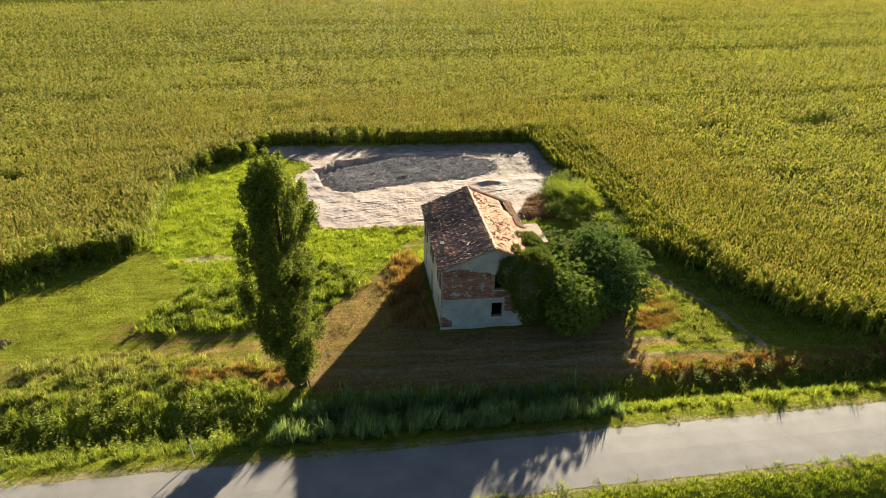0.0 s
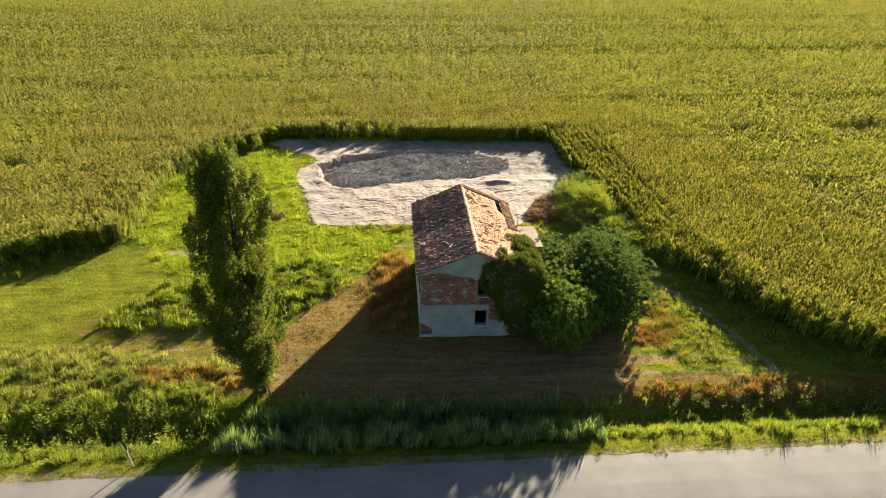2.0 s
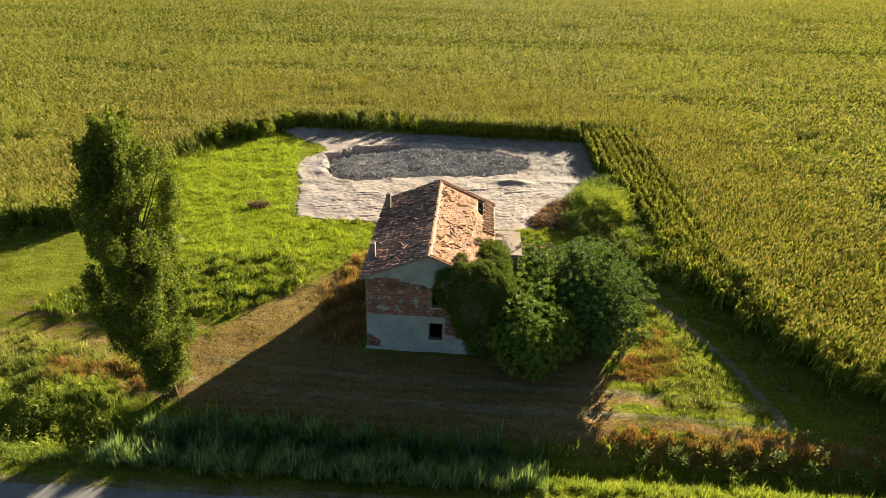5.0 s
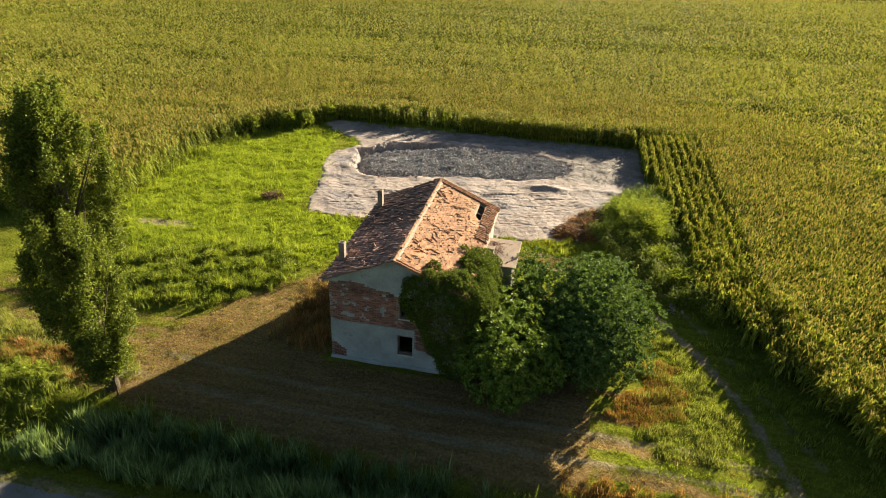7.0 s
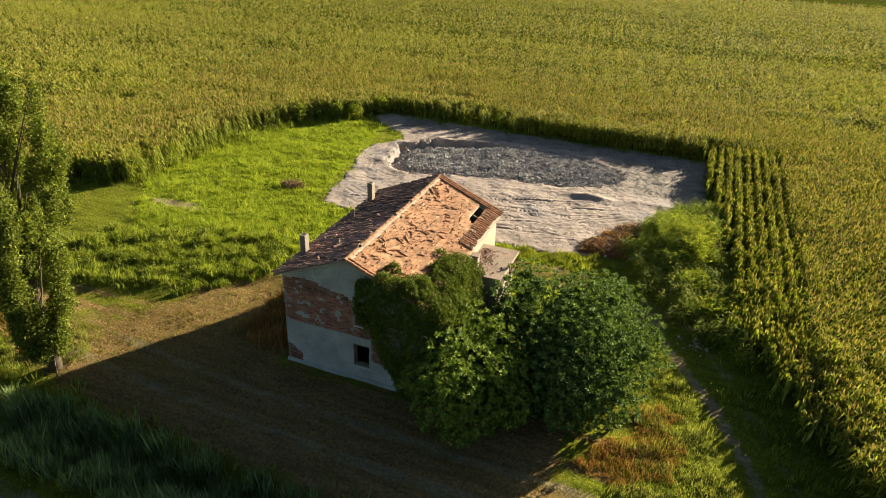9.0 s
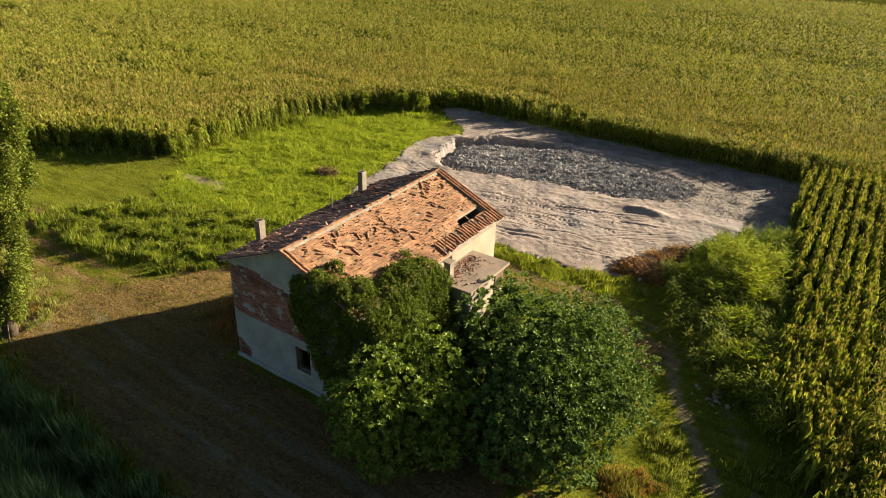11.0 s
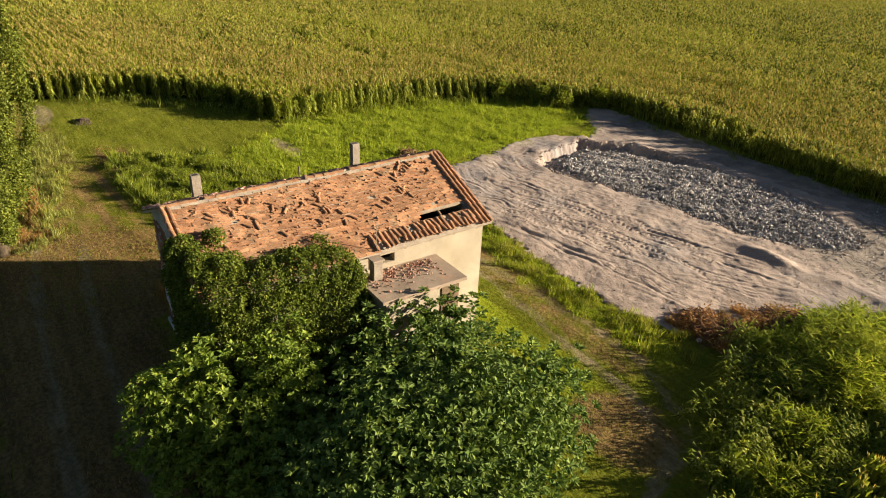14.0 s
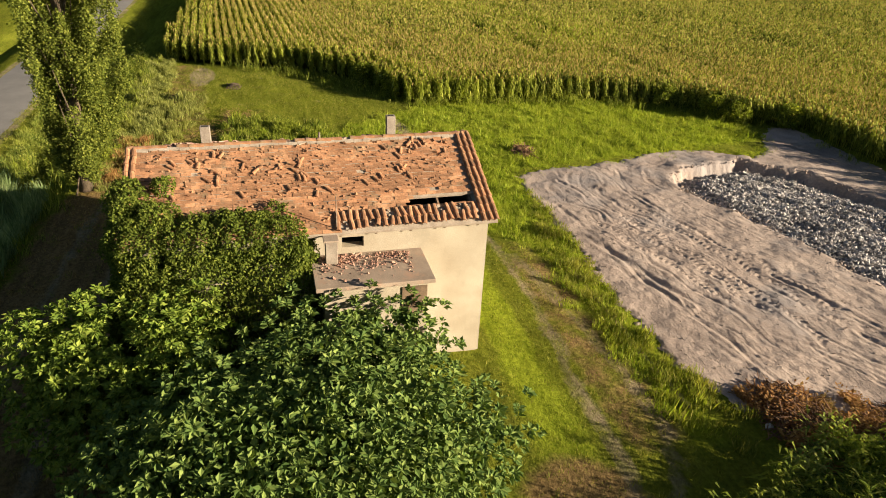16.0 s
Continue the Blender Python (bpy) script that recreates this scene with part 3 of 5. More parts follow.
ruts *= 0.85
pan = step(-0.4, 0.9, signed([(5.6, 27), (9, 25.4), (13.6, 28.6), (13.4, 30.6), (9, 29.8)], X, Y))
ruts = ruts * (1 - 0.85 * pan) - 0.05 * pan * np.exp(-((wavy(X + 0.4 * wavy(Y, X, 1.1), Y, 3.4) / 0.07) ** 2))
Z += ruts * step(0.0, 1.2, d_edge) * step(-0.1, 0.3, d_pit)
Z += 0.04 * np.exp(-(((d_pit - 0.4) / 0.35) ** 2)) * (0.2 + soft) * step(4, -4, X)
Z += 0.38 * np.exp(-(((X - 6.0) / 1.5) ** 2 + ((Y - 28.2) / 0.55) ** 2)) + 0.1 * np.exp(-(((X - 10.5) / 1.6) ** 2 + ((Y - 29) / 0.5) ** 2))
depth = 0.12 + 0.75 * step(-2, -10, X)
Z -= depth * step(0.12, -0.42, d_pit + 0.03 * wavy(X, Y, 0.8) + 0.05 * wavy(Y, X, 0.33) + 0.10 * wavy(X, Y, 2.6))
Z = np.where(d_edge < 0.05, Z - 0.25 * step(0.1, -0.5, d_edge), Z)
# dirty sand east of the pit
dirt_and_shade = np.minimum(X - 6.2, Y - 30.6) + 0.8 * wavy(X, Y, 2.0)
# plus the north maize's shadow on the sand, painted as a darker strip
dirt_and_shade = np.maximum(dirt_and_shade, np.minimum(Y - 39.3 + 0.5 * wavy(X, Y, 2.4), X + 16))
F = grid_faces(len(sx), len(sy))
keep = (d_edge[F] > -0.9).all(1)
F = F[keep]
sand = link_mesh("sandy_ground", np.stack([X, Y, Z], 1), F, [SAND, PIT_SOIL, SAND_DARK], smooth=True, index=np.where(d_pit[F].mean(1) < -0.3, 1, np.where(dirt_and_shade[F].mean(1) > 0, 2, 0)))
tagged(sand, "bare pale sandy soil churned by wheel ruts and tyre prints", "sand", kind="structure")

# broken rubble that fills the pit
cube = np.array([(x, y, z) for x in (-1, 1) for y in (-1, 1) for z in (-1, 1)], float)
cube_f = np.array([(0, 1, 3, 2), (4, 6, 7, 5), (0, 4, 5, 1), (2, 3, 7, 6), (0, 2, 6, 4), (1, 5, 7, 3)])


def clods(pos, size, rng):
    n = len(pos)
    v = cube[None] * rng.uniform(0.35, 1.0, (n, 8, 3)) * size[:, None, None] * rng.uniform(0.25, 1.25, (n, 1, 3))
    q = rng.normal(size=(n, 3, 3))
    u, _, w = np.linalg.svd(q)
    v = np.einsum("nij,nkj->nki", u @ w, v) + pos[:, None]
    return v.reshape(-1, 3), (cube_f[None] + 8 * np.arange(n)[:, None, None]).reshape(-1, 4)


px, py = RNG.uniform(-14, 9, 46000), RNG.uniform(26, 39, 46000)
dd = signed(PIT, px + 0.3 * wavy(px, py, 1.6), py)
ok = dd > 0.25
px, py, dd = px[ok], py[ok], dd[ok]
pz = land(px, py) - (0.12 + 0.75 * step(-2, -10, px)) + 0.07 + 0.12 * step(0.2, 1.4, dd) + 0.42 * step(-2, -10, px) * step(0.3, 2.2, dd) + 0.06 * wavy(px, py, 1.7) * step(0.2, 1, dd) + 0.05 * wavy(py, px, 0.6)
rv, rf = clods(np.stack([px, py, pz], 1), RNG.uniform(0.025, 0.06, len(px)) * RNG.uniform(0.6, 1.7, len(px)) ** 1.3, RNG)
tagged(link_mesh("rubble", rv, rf, RUBBLE), "dark grey broken rubble filling a shallow pit", "rubble", kind="stuff")
px, py = RNG.uniform(5.2, 13.8, 1400), RNG.uniform(30.8, 41.4, 1400)
rv, rf = clods(np.stack([px, py, land(px, py) + 0.06], 1), RNG.uniform(0.02, 0.06, len(px)), RNG)
tagged(link_mesh("gravel", rv, rf, RUBBLE), "loose grey gravel strewn over the sand", "gravel", kind="stuff")


# crumbs of sand along the ruts and the pit's rim
px, py = RNG.uniform(-19, 14, 30000), RNG.uniform(17.6, 42, 30000)
rim = np.abs(signed(PIT, px, py))
ok = (signed(SANDY, px, py) > 0.3) & (signed(PIT, px, py) < 0.35) & (RNG.uniform(size=len(px)) < 0.05 + 0.22 * (wavy(px * 0.5, py * 1.4, 1.6) > 0.5) + 0.55 * step(0.55, 0.1, rim))
px, py, rim = px[ok], py[ok], rim[ok]
rv, rf = clods(np.stack([px, py, land(px, py) + 0.055], 1), RNG.uniform(0.012, 0.042, len(px)) * (1 + 0.9 * step(0.6, 0.1, rim)), RNG)
tagged(link_mesh("sand_clods", rv, rf, SAND), "crumbs and clods of pale sand thrown up by wheels", "clods", kind="stuff")


# ---- maize ----
def corn_template(rng, full, slim=1.0):
    v, f, mat = [], [], []

    def add(vs, fs, m):
        i = len(v)
        v.extend(vs)
        f.extend([tuple(k + i for k in t) for t in fs])
        mat.extend([m] * len(fs))

    count = (4, 6, 15)[full]
    low = (0.75, 0.55, 0.38)[full]
    for k in range(count):
        h = low + (1.45 - low) * k / (count - 1)
        a = math.pi * (k % 2) + rng.normal() * 0.3
        d = np.array([math.cos(a), math.sin(a), 0])
        s = np.array([-math.sin(a), math.cos(a), 0]) * (0.058, 0.036, 0.05)[full] * slim
        ln = rng.uniform(0.3, 0.48) * (1.0 if h < 1.1 else 0.8) * (0.95, 0.85, 0.86)[full] * slim ** 0.7
        b = np.array([0, 0, h])
        m = b + d * ln * 0.5 + np.array([0, 0, rng.uniform(0.14, 0.26)])
        t = b + d * ln * 1.1 + np.array([0, 0, rng.uniform(-0.28, 0.08) if full == 2 and h < 1.25 else rng.uniform(-0.2, 0.16)])
        add([b, m - s, m + s, t], [(0, 2, 1), (1, 2, 3)], 0)
    if full == 2:
        for a in (0.3, 1.87):
            s = np.array([math.cos(a), math.sin(a), 0]) * 0.018
            add([-s, s, s * 0.6 + np.array([0, 0, 1.6]), -s * 0.6 + np.array([0, 0, 1.6])], [(0, 1, 2), (0, 2, 3)], 0)
    for k in range(3 if full else 2):
        a = rng.uniform(0, 6.28)
        s = np.array([-math.sin(a), math.cos(a), 0]) * 0.032
        o = np.array([math.cos(a), math.sin(a), 0]) * rng.uniform(0.04, 0.13)
        b = np.array([0, 0, 1.48])
        add([b - s, b + s, b + o + np.array([0, 0, rng.uniform(0.2, 0.32)])], [(0, 1, 2)], 1)
    return np.array(v), np.array(f), np.array(mat)


def maize(name, label, pos, full, rng, size=1.0, way=None, slim=1.0):
    kinds = [corn_template(rng, full, slim) for _ in range(5)]
    pick = rng.integers(0, 5, len(pos))
    vs, fs, ms, n = [], [], [], 0
    for k, (tv, tf, tm) in enumerate(kinds):
        p = pos[pick == k]
        v, f = scatter(tv, tf, p, (0 if way is None else way[pick == k]) + rng.normal(size=len(p)) * 0.5 + math.pi * rng.integers(0, 2, len(p)), size * rng.uniform(0.84, 1.12, len(p)) * (1 + 0.05 * wavy(p[:, 0], p[:, 1], 9.0)), rng.normal(size=(len(p), 2)) * 0.06)
        vs.append(v), fs.append(f + n), ms.append(np.tile(tm, len(p)))
        n += len(v)
    return tagged(link_mesh(name, np.concatenate(vs), np.concatenate(fs), [CORN_LEAF, CORN_TASSEL], index=np.concatenate(ms)), label, "maize", kind="stuff")


# lanes and dips in the crop
LANES = [([(-160, 73), (-66, 82), (-30, 86), (12, 90.6), (116, 103), (200, 112)], 0.75), ([(-160, 76), (-66, 85.5), (-30, 89.2), (12, 94), (116, 106.5), (200, 116)], 0.55),
         ([(-80, 36.5), (-48, 37.4), (-30, 38.6)], 0.45), ([(26, 39.6), (40, 39.8), (90, 40.8)], 0.45), ([(-90, 52), (-60, 55.5), (-52, 57)], 0.5), ([(-40, 128), (30, 133), (150, 150)], 1.2), ([(-110, 108), (0, 116), (160, 132)], 1.1), ([(20, 58), (60, 61), (110, 66)], 0.7), ([(-60, 66), (-20, 69), (20, 72)], 0.6)]


def crop_rows(x0, x1, y0, y1, row, gap, along_x, rng):
    a = np.arange(y0 if along_x else x0, y1 if along_x else x1, row)
    b = np.arange(x0 if along_x else y0, x1 if along_x else y1, gap)
    A, B = (m.ravel() for m in np.meshgrid(a, b))
    A = A + rng.normal(size=len(A)) * 0.035
    B = B + rng.uniform(-0.5, 0.5, len(B)) * gap
    x, y = (B, A) if along_x else (A, B)
    if along_x:
        y = y + 0.06 * (x + 30)
    ok = ~inside(CLEARING, x + 0.25 * wavy(x, y, 3.0), y + 0.25 * wavy(y, x, 2.6))
    ok &= (wavy(x * 0.5 + 40, y * 1.6, 17.0) + 0.35 * wavy(x, y, 2.3) < 1.42)
    for line, wide in LANES:
        ok &= border(line, x, y, False) > wide
    x, y = x[ok], y[ok]
    return x, y, border(CLEARING, x, y)


rng = np.random.default_rng(11)
edge_p, mid_p, back_p = [], [], []
for box, along in (((-118, 120, 34, 92), True), ((-118, -26, -6, 43), True), ((20.4, 80, -9, 40), True), ((14.0, 20.4, -6, 44.5), False)):
    row = 0.74 if along else 0.72
    x, y, d = crop_rows(*box, row, 0.10, along, rng)
    if along:
        strip = (x > 14) & (x < 20.4) & (y < 44.5)
        twice = ((box[2] == 34) & (y < 40) & (x < -26)) | ((box[2] == 34) & (y < 38.4) & (x > 20)) | ((box[2] == -6) & (y > 40)) | ((box[2] == -9) & (y >= 38.4))
        unseen = (y < 1.6 * (-92 - x)) | (y < 0.9 * (x - 38))
        x, y, d = (m[~strip & ~twice & ~unseen] for m in (x, y, d))
    p = np.stack([x, y, land(x, y), np.full(len(x), 0.0 if along else 1.57)], 1)
    if not along:
        young = p[rng.uniform(size=len(x)) < 0.9]
        young[:, 0] += rng.normal(size=len(young)) * (0.06 + 0.12 * step(24, 14, young[:, 1]))
        continue
    edge_p.append(p[d < 3.2])
    far = d + rng.normal(size=len(x)) * 4 > 19
    far |= np.abs(x) > 72
    mid_p.append(p[(d >= 3.2) & ~far & (rng.uniform(size=len(x)) < 0.86)])
    back_p.append(p[far & (rng.uniform(size=len(x)) < np.interp(d, [15, 45], [0.5, 0.3]))])
edge_p, mid_p, back_p = (np.concatenate(m) for m in (edge_p, mid_p, back_p))
maize("maize_edge", "tall green maize plants with tan tassels along the clearing", edge_p[:, :3], 2, rng, 1.12, edge_p[:, 3])
maize("young_maize", "thin rows of green young maize with dark soil between", young[:, :3], 2, rng, 0.88, young[:, 3], 1.35)
maize("maize_field", "dense field of ripening yellow-green maize in rows", mid_p[:, :3], 1, rng, 1.0, mid_p[:, 3])
maize("maize_field_beyond", "ripening maize field stretching away in rows", back_p[:, :3], 0, rng, 1.08, back_p[:, 3])
x, y, d = crop_rows(-112, 185, 92, 208, 1.0, 0.55, True, rng)
seen = (y < 175 + 0.2 * x) & (x < 40 + 0.85 * y)
x, y = x[seen], y[seen]
maize("maize_field_far", "far ripening maize field with faint tractor lanes", np.stack([x, y, land(x, y)], 1), 0, rng, 1.3)


# ---- grasses and weeds ----
def tufts(name, label, mat, count, poly, rng, height, spread, width, n_blades, size=(0.6, 1.2), bend=0.35, keep=None, category="grass", sharp=0.0, leafy_stems=False, swell=None):
    xs, ys = [p[0] for p in poly], [p[1] for p in poly]
    x, y = rng.uniform(min(xs), max(xs), count), rng.uniform(min(ys), max(ys), count)
    ok = signed(poly, x + 0.5 * wavy(x, y, 2.5), y + 0.5 * wavy(y, x, 2.0)) > sharp
    if keep is not None:
        ok &= keep(x, y)
    if height > 0.3 and swell is None:
        ok &= wavy(x + 3 * height, y, 1.9) < (rng.uniform(0.0, 1.1, len(x)) if leafy_stems == "long" else rng.uniform(0.2, 1.6, len(x)))
    x, y = x[ok], y[ok]
    p = np.stack([x, y, land(x, y) - 0.02], 1)
    kinds = [(leafy(height, rng, n_blades, leafy_stems == "long") if leafy_stems else blades(n_blades, height, spread, width, rng, bend)) for _ in range(4)]
    pick = rng.integers(0, 4, len(p))
    vs, fs, n = [], [], 0
    for k, (tv, tf) in enumerate(kinds):
        q = p[pick == k]
        v, f = scatter(tv, tf, q, rng.uniform(0, 6.28, len(q)), rng.uniform(*size, len(q)) * np.clip(1 + ((0.4 if height > 0.25 else 0.12) if swell is None else swell) * wavy(q[:, 0], q[:, 1], 2.6), 0.35, 1.7), rng.normal(size=(len(q), 2)) * 0.16)
        vs.append(v), fs.append(f + n)
        n += len(v)
    return tagged(link_mesh(name, np.concatenate(vs), np.concatenate(fs), mat), label, category, kind="stuff")


def off_sand(x, y):
    return signed(SANDY, x, y) < 0.1


rng = np.random.default_rng(23)
MEADOW_AREA = [(-40, -4), (-39, 7), (-28, 15), (-28.5, 34), (-20, 42), (-14, 20), (-9, 17.6), (9, 17), (16, 12), (21, 0), (30, -4.6), (30, -6), (-40, -6)]


def off_house(x, y):
    return off_sand(x, y) & ((np.hypot((x + 21.4) / 2.6, (y - 12.9) / 0.7) > 1) | (wavy(x, y, 0.8) > 0.6)) & ~((np.abs(x) < 3.7) & (y > 0.3) & (y < 11)) & (np.abs(border([(13.3, 10), (16, 5.3), (17.7, 1.3)], x, y, False)) > 0.4)


def off_straw(x, y):
    return off_house(x, y) & ((signed(YARD, x, y) < 0.3) | (wavy(x, y * 2.2, 2.4) > 0.5)) & (signed(STRAW, x, y) < 0.2)


STRAW = [(-27, 1.2), (-18.6, -0.9), (-11, -2.2), (-8, -3), (-7, 3), (-15.7, 1.6), (-20, 2.5), (-26, 3.9)]
tufts("mown_grass", "short mown grass, green turning yellow", GRASS_MOWN, 70000, MEADOW_AREA, rng, 0.15, 0.14, 0.011, 4, keep=off_straw)
tufts("mown_straw", "golden mown straw left in swaths", GRASS_DRY, 6000, STRAW, rng, 0.09, 0.14, 0.010, 5, keep=off_house)
tufts("strip_weeds", "yellow-green weeds between the poplar and mown strip", WEEDS_PALE, 2600, [(-31, -0.7), (-29, 0.4), (-18.6, -1.4), (-12.8, -2.5), (-12.4, -4.4), (-20, -4.3), (-30, -3)], rng, 0.42, 0.22, 0.011, 9)
tufts("maize_foot_grass", "dark grass strip at the foot of the maize", WEEDS, 2600, [(-19, 41.9), (13.8, 41.3), (14.6, 32), (15.4, 32), (15, 43.4), (-20, 44.2)], rng, 0.5, 0.22, 0.012, 8)
tufts("lawn_grass", "lush bright green grass beside the maize", GRASS_LUSH, 64000, LAWN, rng, 0.22, 0.15, 0.012, 5, size=(0.45, 1.45), keep=off_house)
tufts("lawn_tussocks", "taller rank tussocks standing in the lush grass", GRASS_LUSH, 5200, LAWN, rng, 0.36, 0.2, 0.012, 8, size=(0.5, 1.25), keep=off_house)
tufts("sand_edge_grass", "grass tufts along the sand's edge", GRASS_MOWN, 3000, [(-10, 18.0), (-4, 18.0), (3, 17.3), (8.5, 18.6), (9.8, 15.8), (-3, 15.6), (-6, 16.4)], rng, 0.31, 0.2, 0.011, 8, keep=off_sand)
tufts("tall_weeds", "knee-high green weeds in the meadow", WEEDS, 6500, [(-25, 2.2), (-18, 1.4), (-12.5, 3.2), (-8.3, 7.6), (-11, 11.6), (-16, 10.5), (-22, 7.5)], rng, 0.5, 0.22, 0.015, 10)
tufts("bright_weeds", "yellow-green tall grass in the meadow", GRASS_LUSH, 5000, [(-22, 3.2), (-12.5, 4), (-9, 7.5), (-10, 11), (-15, 10), (-21, 7)], rng, 0.42, 0.22, 0.012, 9)
tufts("meadow_stems", "leafy green weeds standing in the meadow", WEEDS, 1500, [(-24, 2.6), (-12.5, 3.6), (-8.6, 7.5), (-10.5, 11.2), (-15, 10.2), (-22, 7)], rng, 0.62, 0.2, 0.012, 8, leafy_stems=True)
tufts("dry_weeds", "rusty dry weeds beside the house wall", GRASS_RUST, 1500, [(-7.0, 1.2), (-4.0, 0.4), (-3.9, 11.4), (-5.4, 12.4), (-6.2, 8)], rng, 0.62, 0.2, 0.012, 9)
tufts("straw_weeds", "pale dry weeds beside the house wall", GRASS_DRY, 1800, [(-7.6, 1.2), (-4.0, 0.4), (-3.9, 11.4), (-5.6, 12.4), (-6.9, 8)], rng, 0.5, 0.2, 0.010, 8)
tufts("yard_green_tufts", "scattered green tufts in the trampled straw", GRASS_MOWN, 3000, [(-16, -4), (-12, 3), (-6.5, 9), (-4.6, 2), (-6, -4)], rng, 0.14, 0.14, 0.011, 6, keep=off_house)
tufts("dry_yard_grass", "trampled straw-coloured grass in the yard", GRASS_DRY, 26000, YARD, rng, 0.12, 0.12, 0.010, 5, keep=lambda x, y: off_house(x, y) & ((x < 10.5) | (np.sin((y + 0.12 * x) * 6.28 / 1.7) > 0.5)))
def in_swaths(x, y):
    return off_house(x, y) & (np.sin((y + 0.12 * x) * 6.28 / 1.7) < 0.1)


tufts("yard_green_grass", "green swaths of grass between the straw", GRASS_LUSH, 16000, [(11, -4.4), (12, 3), (15, 8), (16.6, 7.5), (19.5, -2), (30, -4.4), (24, -5)], rng, 0.16, 0.14, 0.011, 5, keep=in_swaths)
tufts("rusty_grass", "rust-brown dead grass at the bushes' foot", GRASS_RUST, 2300, [(10.8, -0.8), (12, -1.2), (14.8, -0.2), (15.0, 2.0), (13.9, 4.4), (13.2, 4.6), (12.8, 2.4)], rng, 0.24, 0.18, 0.012, 8)
tufts("track_side_weeds", "pale yellow-green weeds beside the farm track", WEEDS_PALE, 2600, [(12.5, -3), (13.2, 4.4), (13.4, 7.2), (14.0, 7.4), (15.8, 3.4), (17.0, -0.4), (16.4, -3)], rng, 0.26, 0.18, 0.012, 8)
tufts("sand_rim_grass", "grass creeping over the sand's rim", GRASS_LUSH, 3000, [(-12.6, 17.6), (-11.8, 18), (-13.2, 22), (-13.8, 26), (-14.7, 30), (-15.0, 33), (-13.0, 35.0), (-14.4, 37.2), (-18, 39.6), (-19.5, 41.4), (-20.2, 41), (-18, 38.6), (-14.6, 36.2), (-14.4, 35), (-16.0, 32.4), (-15.6, 29), (-14.6, 26), (-13.4, 20)], rng, 0.22, 0.16, 0.012, 6)
tufts("ditch_straw", "brown dry grass on the ditch bank", GRASS_RUST, 5000, [(9, -6.6), (9, -5.2), (34, -4.4), (40, -5.4), (40, -6.8)], rng, 0.31, 0.2, 0.012, 8)
tufts("ditch_bushes", "dark leafy weeds along the ditch bank", WEEDS, 320, [(11, -7.4), (11, -6.2), (40, -5.8), (40, -7.4)], rng, 0.7, 0.2, 0.012, 8, leafy_stems=True)
tufts("ditch_weeds", "dark rank weeds in the ditch", WEEDS, 5200, [(-44, -9.6), (-44, -4.4), (-28, -4.2), (-14, -5.4), (10, -6.8), (45, -6.8), (45, -9), (0, -9.4)], rng, 0.55, 0.24, 0.013, 10)
tufts("leafy_ditch_weeds", "loose tall leafy weeds standing in the ditch", WEEDS, 1000, [(-46, -9.4), (-46, -6.0), (-28, -5.4), (-15, -6.4), (-15, -9.6)], rng, 1.0, 0.2, 0.012, 9, leafy_stems=True)
tufts("reeds", "tall grey-green reeds along the ditch", REED_DULL, 6500, [(-15, -9.8), (-13, -6.4), (6, -6.8), (6.6, -9.6)], rng, 1.0, 0.22, 0.016, 9, bend=0.25)
tufts("verge_grass", "tall sunlit grass along the road verge", REED, 16000, [(-46, -10.1), (-46, -8.8), (0, -8.3), (46, -7.5), (46, -8.5), (6, -9.2), (-14, -9.7)], rng, 0.42, 0.22, 0.013, 9, swell=0.13)
tufts("verge_lawn", "short grass at the road's edge", GRASS_MOWN, 15000, [(-46, -11.5), (-46, -9.8), (46, -8.2), (46, -10.2), (0, -10.8)], rng, 0.13, 0.14, 0.011, 5)
tufts("far_verge_grass", "green grass beyond the road", GRASS_LUSH, 10000, [(-4, -18.5), (-4, -15.0), (46, -14.4), (46, -18.4)], rng, 0.2, 0.18, 0.011, 7)
tufts("meadow_scrub", "pale yellow-green weeds beside the poplar", WEEDS_PALE, 5200, [(-44, -5.6), (-42, -3.2), (-26, -2.6), (-17, -3.4), (-14.5, -5.4), (-28, -5.6)], rng, 0.4, 0.22, 0.011, 9)
tufts("rusty_weeds", "rust-brown weeds beside the poplar", GRASS_RUST, 1300, [(-21, -2.6), (-14.2, -2.8), (-13.8, -4.6), (-17.5, -4.4), (-20.5, -4)], rng, 0.42, 0.2, 0.012, 8)
tufts("bright_clump", "bright yellow-green weed clump by the poplar", GRASS_LUSH, 260, [(-19.6, -5.4), (-19, -4.0), (-16.2, -4.2), (-16.4, -5.4)], rng, 0.7, 0.22, 0.012, 8, leafy_stems=True)
tufts("tall_grass", "tall grass clumps beside the maize", REED, 1900, [(11, 16.6), (9.6, 20.5), (11.4, 26.5), (14.8, 30.5), (16.2, 27), (16.8, 18), (17.4, 10), (16.2, 10.6), (14.2, 13.6)], rng, 0.9, 0.26, 0.015, 8, size=(0.5, 1.2), leafy_stems="long")
tufts("tall_weed_stand", "waist-high rank grass between the track and maize", WEEDS, 3000, [(11.5, 15.8), (11.0, 20), (13, 25), (15.6, 27), (16.8, 18), (17.6, 8.8), (15.2, 10.6), (12.9, 13.4)], rng, 1.0, 0.3, 0.017, 8, size=(0.5, 1.2), leafy_stems="long")
tufts("yellow_tall_grass", "sunlit yellow-green reed grass by the sand", GRASS_LUSH, 2300, [(10.4, 19), (11.0, 22), (12.6, 27), (15.2, 29.8), (16, 25), (14, 20)], rng, 1.1, 0.26, 0.013, 8, size=(0.5, 1.2), leafy_stems="long")
